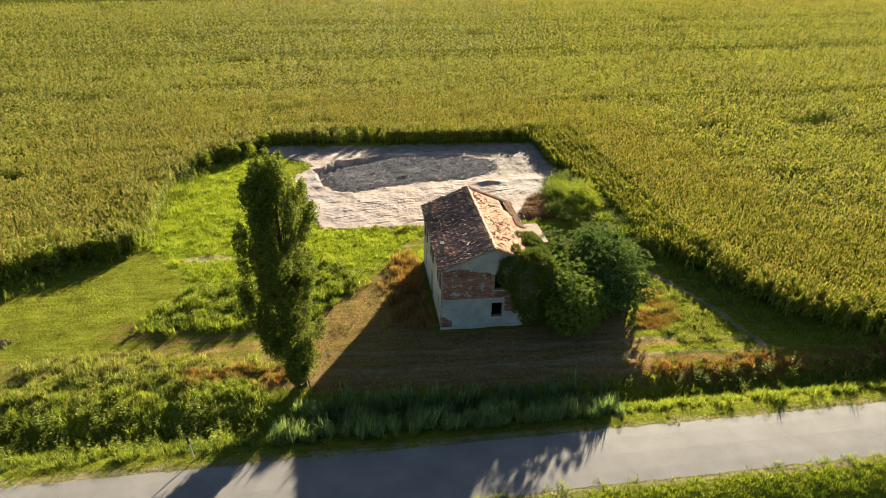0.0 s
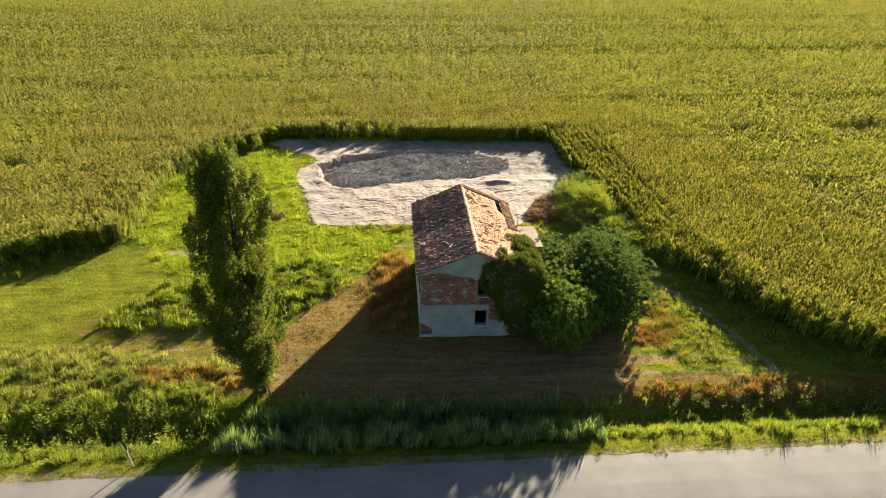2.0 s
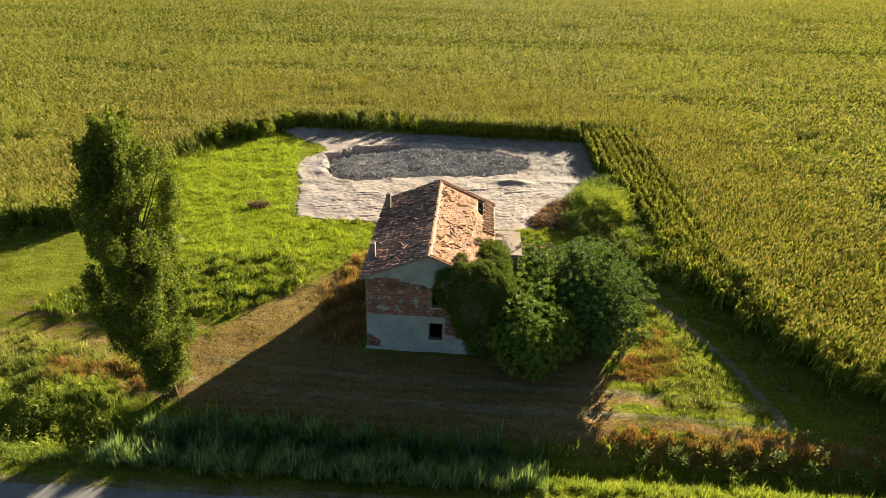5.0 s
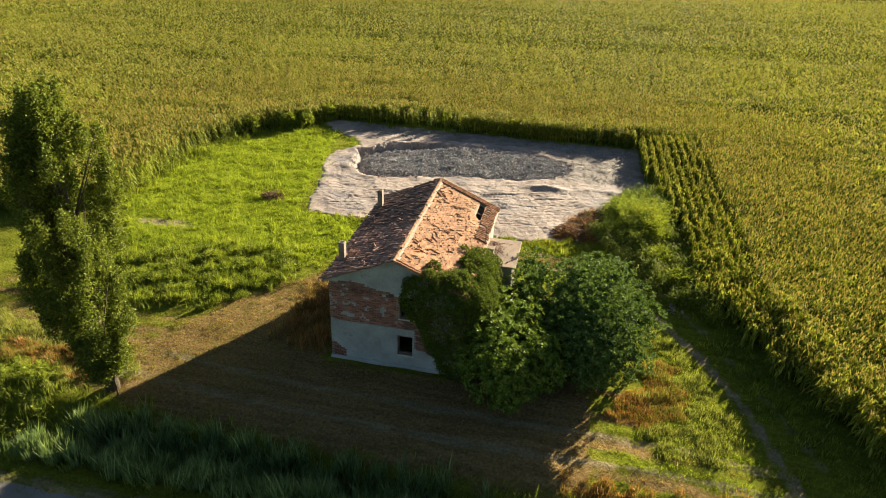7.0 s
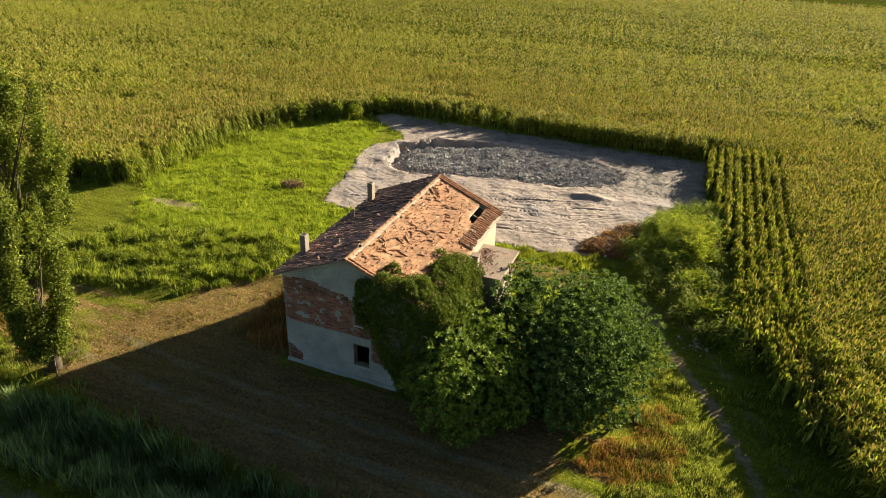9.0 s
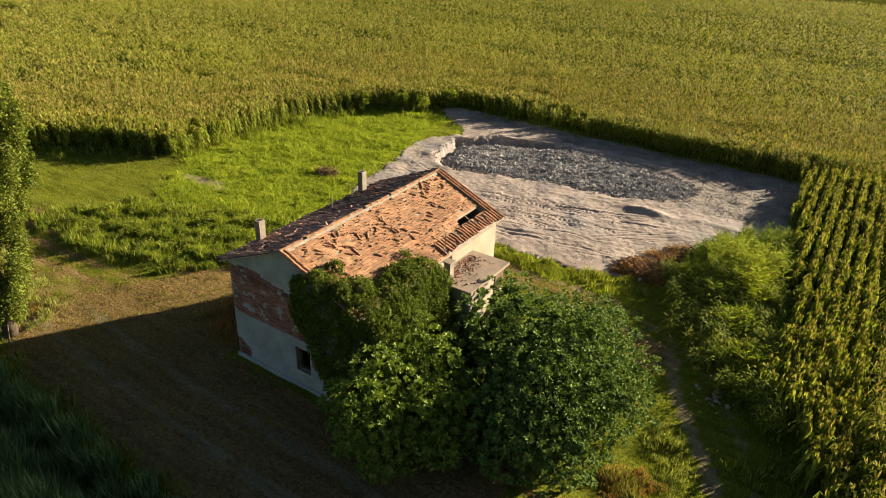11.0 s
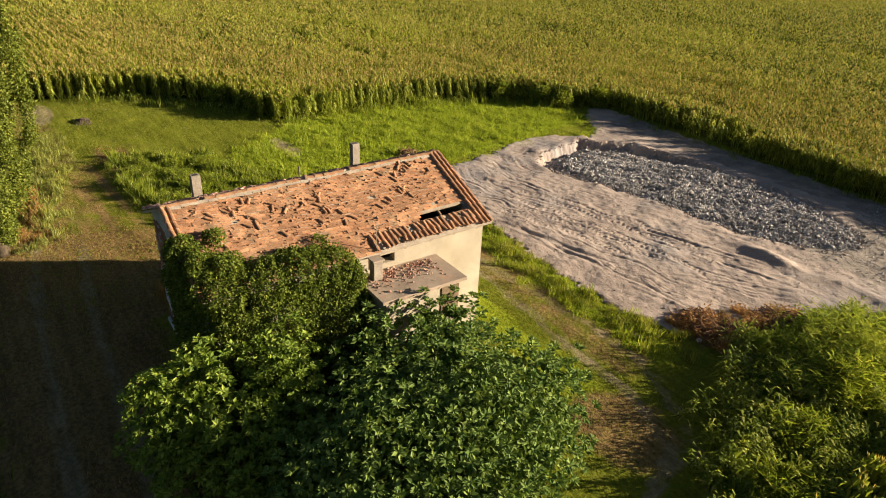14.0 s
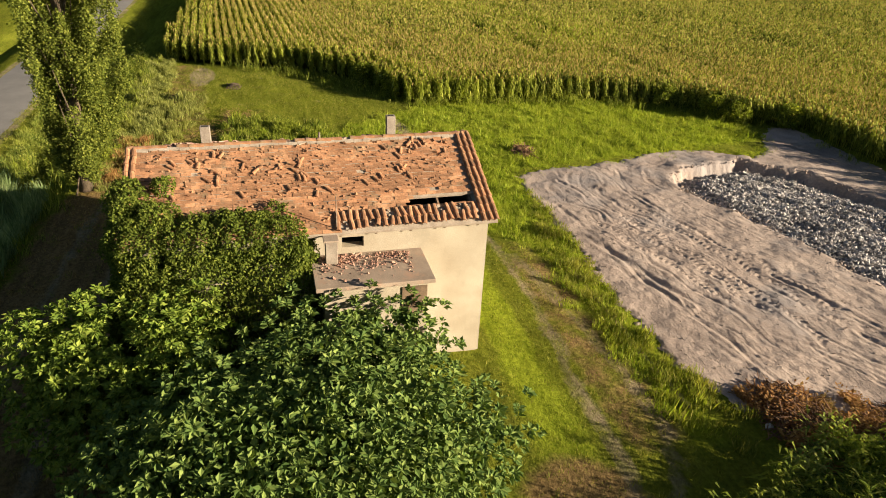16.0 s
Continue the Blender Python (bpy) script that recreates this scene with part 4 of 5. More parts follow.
tufts("sunny_weeds", "sunlit yellow-green leafy weeds by the sand", GRASS_LUSH, 1300, [(10.4, 18), (11.0, 22), (12.6, 27), (15.2, 29.8), (15.6, 25), (13, 19)], rng, 1.1, 0.2, 0.012, 9, leafy_stems=True)
tufts("corn_foot_weeds", "weeds at the foot of the maize", WEEDS, 6000, [(-41, 0), (-39.4, 7), (-36, 10), (-28, 15.8), (-28.8, 28), (-27, 34.5), (-21, 41), (-19.6, 40), (-25, 33), (-26.6, 26), (-26.2, 14.6), (-35, 8), (-38, 4)], rng, 0.6, 0.24, 0.013, 9)
tufts("corn_foot_stems", "tall leafy weeds before the maize", WEEDS, 3000, [(-40, 1), (-39, 7), (-36, 9.6), (-28, 15.4), (-28.8, 28), (-27, 34.5), (-21, 41), (-19.8, 40), (-25.4, 33), (-27, 26), (-26.8, 15), (-35, 8.6), (-38, 4)], rng, 1.1, 0.2, 0.012, 9, leafy_stems=True)
tufts("shade_grass", "rank grass in the shade of the maize", WEEDS, 5200, [(16.2, 12), (18.4, 8.4), (19.6, 4), (22.6, -1.4), (28, -4.4), (24, -4.8), (19.6, -1), (17.6, 4)], rng, 0.35, 0.18, 0.013, 8)


def lay(name, tv, tf, poses, mats, parent, label, singles):
    """Tiles at the poses: those singled out are objects of their own on one mesh, the rest one mesh."""
    first = None
    rest = []
    for p, alone in zip(poses, singles):
        if not alone:
            rest.append(p)
        elif first is None:
            first = link_mesh(name, tv, tf, mats, parent, at=p)
        else:
            o = new(name, first.data)
            o.parent, o.matrix_basis = parent, p
    if rest:
        m = np.array([np.array(p) for p in rest])
        v = np.einsum("nij,kj->nki", m[:, :3, :3], tv) + m[:, None, :3, 3]
        f = (tf[None] + len(tv) * np.arange(len(m))[:, None, None]).reshape(-1, tf.shape[1])
        o = link_mesh(name + "_rest", v.reshape(-1, 3), f, mats, parent, label)
        o["kind"] = "stuff"


# ---- the ruined farmhouse ----
house = new("farmhouse")
tagged(house, "ruined two-storey brick farmhouse with a broken terracotta roof", "house")
HALF, NEAR, FAR, EAVE, PITCH = 3.5, 0.45, 10.75, 4.95, 0.425
TOP = EAVE + HALF * PITCH
SLOPE = math.atan(PITCH)


def roof_under(x):
    return TOP - abs(x) * PITCH


def wall_panel(us, vs, holes, place, thick, cap=None):
    """A wall with real openings: place(u, v, depth) puts a point of it into the house."""
    bm = bmesh.new()
    nu, nv = len(us) - 1, len(vs) - 1
    solid = lambda i, j: 0 <= i < nu and 0 <= j < nv and not any(a <= (us[i] + us[i + 1]) / 2 <= b and c <= (vs[j] + vs[j + 1]) / 2 <= d for a, b, c, d in holes)  # noqa: E731
    made = {}

    def vert(i, j, k):
        if (i, j, k) not in made:
            v = vs[j] if cap is None else min(vs[j], cap(us[i]))
            made[i, j, k] = bm.verts.new(place(us[i], v, thick * k))
        return made[i, j, k]

    def face(*keys):
        q = [vert(*k) for k in keys]
        if (q[0].co - q[3].co).length + (q[1].co - q[2].co).length > 0.02:
            try:
                bm.faces.new(q)
            except ValueError:
                pass

    for i in range(nu):
        for j in range(nv):
            if not solid(i, j):
                continue
            face((i, j, 0), (i + 1, j, 0), (i + 1, j + 1, 0), (i, j + 1, 0))
            face((i, j, 1), (i + 1, j, 1), (i + 1, j + 1, 1), (i, j + 1, 1))
            for (ni, nj), (a, b) in (((i - 1, j), ((i, j), (i, j + 1))), ((i + 1, j), ((i + 1, j), (i + 1, j + 1))), ((i, j - 1), ((i, j), (i + 1, j))), ((i, j + 1), ((i, j + 1), (i + 1, j + 1)))):
                if not solid(ni, nj):
                    face((*a, 0), (*b, 0), (*b, 1), (*a, 1))
    bmesh.ops.remove_doubles(bm, verts=bm.verts, dist=0.001)
    bmesh.ops.dissolve_degenerate(bm, edges=bm.edges, dist=0.001)
    return bm


GABLE_HOLES = [(0.12, 0.90, 0.80, 1.94), (0.22, 0.98, 3.02, 4.30)]
us = [-HALF, -2.2, -1.0, 0.0, 0.12, 0.22, 0.90, 0.98, 2.2, HALF]
gable = part("gable_wall", wall_panel(us, [-0.3, 0.80, 1.94, 3.02, 4.30, EAVE, TOP], GABLE_HOLES, lambda u, v, d: (u, NEAR + d, v), 0.34, roof_under), MORTAR_DARK, house, "bare red brick gable wall with patches of plaster")
part("rear_gable_wall", wall_panel([-HALF, 0, HALF], [-0.3, EAVE, TOP], [], lambda u, v, d: (u, FAR - d, v), 0.34, roof_under), PLASTER, house)
EAST_HOLES = [(6.2, 6.85, 4.33, 4.66)]
part("east_wall", wall_panel([NEAR + 0.34, 6.2, 6.85, FAR - 0.34], [-0.3, 4.33, 4.66, EAVE], EAST_HOLES, lambda u, v, d: (HALF - d, u, v), 0.34), PLASTER, house, "cream plastered wall with an attic slit")
WEST_HOLES = [(1.4, 2.2, 3.0, 4.2), (5.2, 6.0, 3.0, 4.2), (8.6, 9.4, 3.0, 4.2), (1.4, 2.2, 0.9, 2.0), (4.9, 5.9, -0.3, 2.05), (8.6, 9.4, 0.9, 2.0)]
part("west_wall", wall_panel([NEAR + 0.34, 1.4, 2.2, 4.9, 5.2, 5.9, 6.0, 8.6, 9.4, FAR - 0.34], [-0.3, 0.9, 2.0, 2.05, 3.0, 4.2, EAVE], WEST_HOLES, lambda u, v, d: (-HALF + d, u, v), 0.34), PLASTER_PALE, house, "pale limewashed wall streaked with damp")
part("upper_floor", box_bm(-HALF + 0.34, HALF - 0.34, NEAR + 0.34, FAR - 0.34, 2.45, 2.62), DARK_ROOM, house)
part("attic_floor", box_bm(-HALF + 0.34, HALF - 0.34, NEAR + 0.34, FAR - 0.34, 4.22, 4.30), DARK_ROOM, house)
part("cellar_floor", box_bm(-HALF + 0.34, HALF - 0.34, NEAR + 0.34, FAR - 0.34, -0.2, 0.03), DARK_ROOM, house)


def plaster_sheet(name, u0, u1, v0, v1, cell, wanted, place, mat, label):
    """Plaster that has flaked off in part: a proud sheet with a ragged outline."""
    u, v = np.arange(u0, u1 + cell / 2, cell), np.arange(v0, v1 + cell / 2, cell)
    bm = bmesh.new()
    made = {}
    on = np.zeros((len(u) + 1, len(v) + 1), dtype=bool)
    for i in range(len(u) - 1):
        for j in range(len(v) - 1):
            on[i, j] = wanted((u[i] + u[i + 1]) / 2, (v[j] + v[j + 1]) / 2)

    def vert(i, j, k):
        if (i, j, k) not in made:
            jit = 0.3 * cell * noise.noise((u[i] * 3, v[j] * 3, 1.7)) * (0 < i < len(u) - 1)
            made[i, j, k] = bm.verts.new(place(u[i] + jit, v[j] + jit, k))
        return made[i, j, k]

    for i in range(len(u) - 1):
        for j in range(len(v) - 1):
            if on[i, j]:
                bm.faces.new([vert(*k) for k in ((i, j, 1), (i + 1, j, 1), (i + 1, j + 1, 1), (i, j + 1, 1))])
                for (ni, nj), (a, b) in (((i - 1, j), ((i, j), (i, j + 1))), ((i + 1, j), ((i + 1, j), (i + 1, j + 1))), ((i, j - 1), ((i, j), (i + 1, j))), ((i, j + 1), ((i, j + 1), (i + 1, j + 1)))):
                    if not on[ni, nj]:
                        bm.faces.new([vert(*k) for k in ((*a, 1), (*b, 1), (*b, 0), (*a, 0))])
    return part(name, bm, mat, house, label)


def gable_plaster(x, z):
    n = noise.noise((x * 0.9, z * 0.9, 0.3)) * 0.35 + noise.noise((x * 3.1, z * 3.1, 4.3)) * 0.16
    if any(a - 0.05 < x < b + 0.05 and c - 0.05 < z < d + 0.05 for a, b, c, d in GABLE_HOLES) or z > roof_under(x) - 0.03:
        return False
    if z < 2.42 + 0.3 * n:
        return not (x > 1.0 and z + 0.9 * n > 1.0 + 0.2 * (2.4 - x)) and not (x < -2.7 and z < 0.95 + 0.9 * n - 0.5 * (x + 3.5))
    flake = noise.noise((x * 2.3, z * 3.0, 9.1)) + 0.6 * noise.noise((x * 6.0, z * 7.0, 2.1))
    return z > 4.74 - 0.22 * max(0, x + 1.6) + 0.5 * n or flake > 0.43


brick_v, brick_f = cube * np.array([0.125, 0.012, 0.030]), cube_f
brick_poses, brick_alone = [], []
rb = random.Random(17)
for j, z in enumerate(np.arange(0.04, TOP, 0.072)):
    for x in np.arange(-HALF + 0.14 + 0.13 * (j % 2), 2.0, 0.262):
        if gable_plaster(x, z) or any(a - 0.14 < x < b + 0.14 and c - 0.04 < z < d + 0.04 for a, b, c, d in GABLE_HOLES) or z > roof_under(x) - 0.12 or rb.random() < 0.04:
            continue
        brick_poses.append(pose(x + rb.gauss(0, 0.004), NEAR + 0.001 + rb.uniform(-0.006, 0.006), z, rb.gauss(0, 1), rb.gauss(0, 0.8), rb.gauss(0, 1)))
        brick_alone.append(x < 0.3 and z > 2.3 and sum(brick_alone) < 300)
lay("brick", brick_v, brick_f, brick_poses, BRICK_PIECE, gable, "worn red bricks laid in courses", brick_alone)
plaster_sheet("gable_plaster", -HALF + 0.01, HALF - 0.01, -0.1, TOP, 0.1, gable_plaster, lambda u, v, k: (u, NEAR + 0.002 - 0.028 * k, v), PLASTER_GREY, "blue-grey flaking plaster")
part("plinth", box_bm(-HALF - 0.05, HALF + 0.05, NEAR - 0.10, NEAR + 0.1, -0.3, 0.16, 0.02), PLASTER_GREY, house)


def window_in(name, place, u0, u1, v0, v1, depth):
    """A broken window: a wooden frame with a sill, set back in its opening."""
    bm = bmesh.new()
    for a, b, c, d in ((u0, u0 + 0.05, v0, v1), (u1 - 0.05, u1, v0, v1), (u0 + 0.05, u1 - 0.05, v1 - 0.05, v1), (u0 + 0.05, u1 - 0.05, v0, v0 + 0.05)):
        p, q = place(a, c, depth), place(b, d, depth + 0.05)
        box_bm(min(p[0], q[0]), max(p[0], q[0]), min(p[1], q[1]), max(p[1], q[1]), min(p[2], q[2]), max(p[2], q[2]), bm=bm)
    w = part(name, bm, WOOD, house, "weathered empty wooden window frame")
    p, q = place(u0 - 0.06, v0 - 0.06, -0.06), place(u1 + 0.06, v0 - 0.003, 0.14)
    s = part("sill", box_bm(min(p[0], q[0]), max(p[0], q[0]), min(p[1], q[1]), max(p[1], q[1]), p[2], q[2], 0.008), PLASTER_PALE, w)
    return w


for a, b, c, d in GABLE_HOLES:
    window_in("window", lambda u, v, k: (u, NEAR + k, v), a, b, c, d, 0.16)
for a, b, c, d in WEST_HOLES:
    if c > 0:
        w = window_in("window", lambda u, v, k: (-HALF + k, u, v), a, b, c, d, 0.16)
        if c > 2:
            for y0, y1 in ((a - 0.42, a - 0.02), (b + 0.02, b + 0.42)):
                part("shutter", box_bm(-HALF - 0.05, -HALF - 0.006, y0, y1, c, d, 0.006), WOOD, w)
part("door", box_bm(-HALF + 0.14, -HALF + 0.19, 4.93, 5.87, 0.0, 2.02, 0.008), WOOD, house, "old grey plank door")

# roof
LONG0, LONG1 = 0.12, 10.98
SPAN = (HALF + 0.27) / math.cos(SLOPE)


def roof_pose(side, s, y, lift=0.0, turn=0.0, tip=0.0, roll=0.0):
    """A pose on a roof slope, s metres down from the ridge: x along the ridge, y down the slope, z off it."""
    down = Vector((side * math.cos(SLOPE), 0, -math.sin(SLOPE)))
    flat_up = Vector((side * math.sin(SLOPE), 0, math.cos(SLOPE)))

    def spot(v):
        sag = 0.012 * (v - 5.5) - 0.05 * math.sin(math.pi * min(max((v - LONG0) / (LONG1 - LONG0), 0), 1)) * min(1, s / 1.5) * max(0, 1 - s / SPAN)
        return Vector((0, v, TOP + 0.09 + sag)) + down * s

    along = (spot(y + 0.05) - spot(y - 0.05)).normalized() * -side
    up = along.cross(down).normalized()
    m = Matrix((along, up.cross(along), up)).transposed().to_4x4()
    return Matrix.Translation(spot(y) + flat_up * lift) @ m @ pose(0, 0, 0, tip, roll, turn)


def half_pipe(length=0.42, wide=0.088, narrow=0.072, thick=0.014, seg=5):
    """A curved roof tile, its hollow side down, tapering down the slope."""
    v, f = [], []
    for end, r in ((0, narrow), (length, wide)):
        for rr in (r, r - thick):
            for k in range(seg + 1):
                a = math.pi * k / seg
                v.append((-rr * math.cos(a), end - length / 2, rr * math.sin(a) * 0.85))
    n = seg + 1
    for k in range(seg):
        f += [(k, k + 1, 2 * n + k + 1, 2 * n + k), (n + k + 1, n + k, 3 * n + k, 3 * n + k + 1), (k + 1, k, n + k, n + k + 1), (2 * n + k, 2 * n + k + 1, 3 * n + k + 1, 3 * n + k)]
    for k in (0, seg):
        f.append((k, 2 * n + k, 3 * n + k, n + k))
    return np.array(v), np.array(f)


def flat_tile(w=0.290, d=0.126, t=0.022):
    v = cube * np.array([w / 2 * 0.995, d / 2, t / 2])
    return v, cube_f


def deck(side, spans):
    for s0, s1, y0, y1 in spans:
        bm = bmesh.new()
        n = 12
        rows = []
        for k in range(n + 1):
            y = y0 + (y1 - y0) * k / n
            rows.append([bm.verts.new((roof_pose(side, s, y).to_3x3() @ Vector((0, 0, h)) + roof_pose(side, s, y).translation)) for s, h in ((s0, -0.03), (s1, -0.03), (s1, -0.10), (s0, -0.10))])
        for a, b in zip(rows, rows[1:]):
            for q in range(4):
                bm.faces.new((a[q], a[(q + 1) % 4], b[(q + 1) % 4], b[q]))
        bm.faces.new(rows[0])
        bm.faces.new(rows[-1])
        part("roof_deck", bm, MORTAR, roof)


roof = part("roof", tube_bm([(0, LONG0 + 0.2, TOP - 0.14), (0, LONG1 - 0.2, TOP - 0.12)], [0.09, 0.09], 6), WOOD, house, "broken terracotta roof with loose tiles")
deck(1, [(0.0, 2.84, LONG0, LONG1), (2.843, 3.22, LONG0, 8.2), (2.843, 3.22, 10.5, LONG1), (3.223, SPAN, LONG0, LONG1)])
deck(-1, [(0.0, SPAN, LONG0, LONG1)])
for side in (-1, 1):
    for y in np.arange(0.9, 10.6, 1.05):
        p = roof_pose(side, 0.1, y, -0.16)
        q = roof_pose(side, SPAN - 0.05, y, -0.16)
        part("rafter", tube_bm([p.translation, q.translation], [0.055, 0.055], 5), WOOD, roof)

rt = random.Random(5)
tube_v, tube_f = half_pipe()
# west slope: columns of curved tiles, slipped here and there
poses, alone = [], []
for i, y in enumerate(np.arange(LONG0 + 0.1, LONG1 - 0.05, 0.205)):
    for j in range(12):
        if rt.random() < 0.06:
            continue
        loose = rt.random() < 0.16
        poses.append(roof_pose(-1, 0.22 + 0.335 * j + rt.uniform(-0.03, 0.03), y + rt.uniform(-0.012, 0.012), 0.012 + (0.05 if loose else 0), rt.gauss(0, 22 if loose else 3), rt.gauss(3, 2)))
        alone.append(y < 5.2)
lay("roof_tile", tube_v, tube_f, poses, TILE_OLD, roof, "mossy old curved terracotta tiles", alone)
# east slope: worn flat courses laid bare
flat_v, flat_f = flat_tile()
poses, alone = [], []
for j, s in enumerate(np.arange(0.12, SPAN - 0.02, 0.143)):
    for i, y in enumerate(np.arange(LONG0 + 0.25 + 0.145 * (j % 2), LONG1 - 0.55, 0.292)):
        if 2.82 < s < 3.24 and y > 8.25 + (3.24 - s) * 0.9 or (s > 3.32 and y > 6.2) or rt.random() < 0.012:
            continue
        poses.append(roof_pose(1, s + rt.uniform(-0.012, 0.012), y + rt.uniform(-0.012, 0.012), rt.uniform(-0.004, 0.004) + (0.014 if rt.random() < 0.10 else 0), rt.gauss(0, 1.4), rt.gauss(4.5, 2.5), rt.gauss(0, 1.2)))
        alone.append(1.0 < s < 2.5 and 3.0 < y < 10.0 and len([a for a in alone if a]) < 300)
lay("flat_tile", flat_v, flat_f, poses, TILE, roof, "worn flat terracotta tiles in courses", alone)
# loose curved tiles that slid over the east slope
poses = []
heaps = [(rt.uniform(0.3, 3.3), rt.uniform(0.9, 10.2), rt.choice([1, 1, 1, 2, 2, 3])) for _ in range(22)] + [(1.2, 5.0, 3), (1.7, 5.6, 4), (0.5, 8.9, 4), (0.8, 8.2, 3), (1.1, 3.6, 3), (0.9, 2.2, 3), (0.35, 9.3, 4)]
for s, y, n in heaps:
    base = rt.gauss(0, 40)
    for _ in range(n):
        ds, dy = rt.gauss(0, 0.16), rt.gauss(0, 0.22)
        if 2.6 < s + ds < 3.35 and y + dy > 7.6:
            continue
        poses.append(roof_pose(1, min(max(s + ds, 0.25), SPAN - 0.3), min(max(y + dy, 0.5), 10.3), 0.012 + rt.uniform(0, 0.025), base + rt.gauss(0, 25), rt.gauss(-4, 4), rt.gauss(0, 9)))
short_v, short_f = half_pipe(0.27, 0.062, 0.05)
lay("loose_tile", short_v, short_f, poses, TILE, roof, "loose curved terracotta tiles", [True] * len(poses))
bits = []
for _ in range(650):
    q = roof_pose(1, rt.uniform(0.2, SPAN - 0.5), rt.uniform(0.6, 10.3), 0.02).translation
    if not (q.y > 7.6 and 2.4 < q.x < 3.1):
        bits.append(q)
rv, rf = clods(np.array([tuple(b) for b in bits]), np.array([rt.uniform(0.015, 0.06) for _ in bits]), RNG)
link_mesh("tile_litter", rv, rf, TILE, roof, "scattered tile shards")["kind"] = "stuff"
# eave, verges and ridge still carry their curved tiles
poses = []
for y in np.arange(6.1, LONG1 - 0.5, 0.2):
    for s in (3.48, 3.78):
        if rt.random() < 0.86:
            poses.append(roof_pose(1, s + rt.uniform(-0.04, 0.04), y + rt.uniform(-0.02, 0.02), 0.03, rt.gauss(0, 8), rt.gauss(2, 3)))
for y in (LONG1 - 0.42, LONG1 - 0.22, LONG1 - 0.03):
    for j in range(12):
        poses.append(roof_pose(1, 0.2 + 0.335 * j, y + rt.uniform(-0.012, 0.012), 0.02, rt.gauss(0, 3), 3))
for y in (LONG0 + 0.02, LONG0 + 0.2):
    for j in range(12):
        poses.append(roof_pose(1, 0.2 + 0.335 * j, y + rt.uniform(-0.012, 0.012), 0.02, rt.gauss(0, 3), 3))
lay("verge_tile", tube_v, tube_f, poses, TILE, roof, "", [True] * len(poses))
ridge_v, ridge_f = half_pipe(0.44, 0.10, 0.085, 0.016)
poses = []
for y in np.arange(LONG0 + 0.2, LONG1 - 0.1, 0.36):
    if rt.random() < 0.93:
        poses.append(pose(rt.gauss(0, 0.012), y, TOP + 0.075 + 0.012 * (y - 5.5), rt.gauss(-2, 1.5), rt.gauss(0, 4), rt.gauss(0, 3)))
lay("ridge_tile", ridge_v, ridge_f, poses, TILE, roof, "", [True] * len(poses))
bm = bmesh.new()
for y in np.arange(LONG0 + 0.15, LONG1 - 0.1, 0.3):
    for side in (-1, 1):
        p = roof_pose(side, 0.13 + rt.uniform(-0.03, 0.03), y, 0.01)
        r = bmesh.ops.create_cube(bm, size=1.0)
        bmesh.ops.transform(bm, matrix=p @ pose(0, 0, 0, 0, 0, rt.gauss(0, 8)) @ Matrix.Diagonal((0.29, 0.1 + 0.08 * rt.random(), 0.05, 1)), verts=r["verts"])
part("ridge_mortar", bm, MORTAR, roof, "crumbling pale mortar under the ridge tiles")["kind"] = "stuff"
# fallen plaster and dust by the hole
bm = bmesh.new()
for _ in range(130):
    y = rt.uniform(6.3, 10.4)
    p = roof_pose(1, rt.uniform(3.3, 3.95), y, 0.02, rt.uniform(0, 360))
    r = bmesh.ops.create_cube(bm, size=rt.uniform(0.04, 0.14))
    bmesh.ops.transform(bm, matrix=p @ Matrix.Diagonal((1, rt.uniform(0.5, 1), 0.5, 1)), verts=r["verts"])
part("debris", bm, MORTAR, roof, "crumbled mortar along the eave")["kind"] = "stuff"


def chimney(x, y, z0, z1, w, d, cap):
    bm = box_bm(x - w / 2, x + w / 2, y - d / 2, y + d / 2, z0, z1, 0.012)
    c = part("chimney", bm, CHIMNEY, house, "slim rendered chimney")
    if cap:
        part("cap", box_bm(x - w / 2 - 0.05, x + w / 2 + 0.05, y - d / 2 - 0.05, y + d / 2 + 0.05, z1 + 0.003, z1 + 0.06, 0.01), CONCRETE, c)
    else:
        # solid dark block in the top; its colour stands for the shaded opening
        part("flue", box_bm(x - w / 2 + 0.06, x + w / 2 - 0.06, y - d / 2 + 0.06, y + d / 2 - 0.06, z1 - 0.3, z1 + 0.004), DARK_ROOM, c)
    return c


chimney(-3.32, 2.12, 4.6, 6.08, 0.29, 0.34, False)
chimney(-3.32, 8.9, 4.6, 6.28, 0.29, 0.34, False)
part("vent_pipe", tube_bm([(-2.9, 6.14, 5.2), (-2.9, 6.14, 5.85)], [0.04, 0.04], 8), METAL, house, "thin rusty vent pipe")
# lean-to with a flat slab against the east wall
annex = part("lean_to", wall_panel([5.5, 8.45], [-0.3, 4.0], [], lambda u, v, d: (5.25 - d, u, v), 0.25), PLASTER, house, "plastered lean-to with a flat slab roof")
for y0 in (5.5, 8.2):
    part("side_wall", box_bm(HALF + 0.004, 4.998, y0, y0 + 0.25, -0.3, 4.0), PLASTER, annex)
bm = box_bm(HALF + 0.003, 5.47, 5.25, 8.62, 4.003, 4.13, 0.015)
part("slab", bm, CONCRETE, annex, "stained concrete slab strewn with tile shards")
part("hatch", box_bm(5.24, 5.285, 7.68, 8.42, 2.9, 3.84, 0.008), WOOD, annex, "faded wooden hatch")
rv, rf = clods(np.stack([3.6 + np.abs(RNG.normal(size=520)) * 0.55, RNG.uniform(5.45, 8.2, 520), RNG.uniform(4.13, 4.15, 520)], 1), RNG.uniform(0.008, 0.05, 520), RNG)
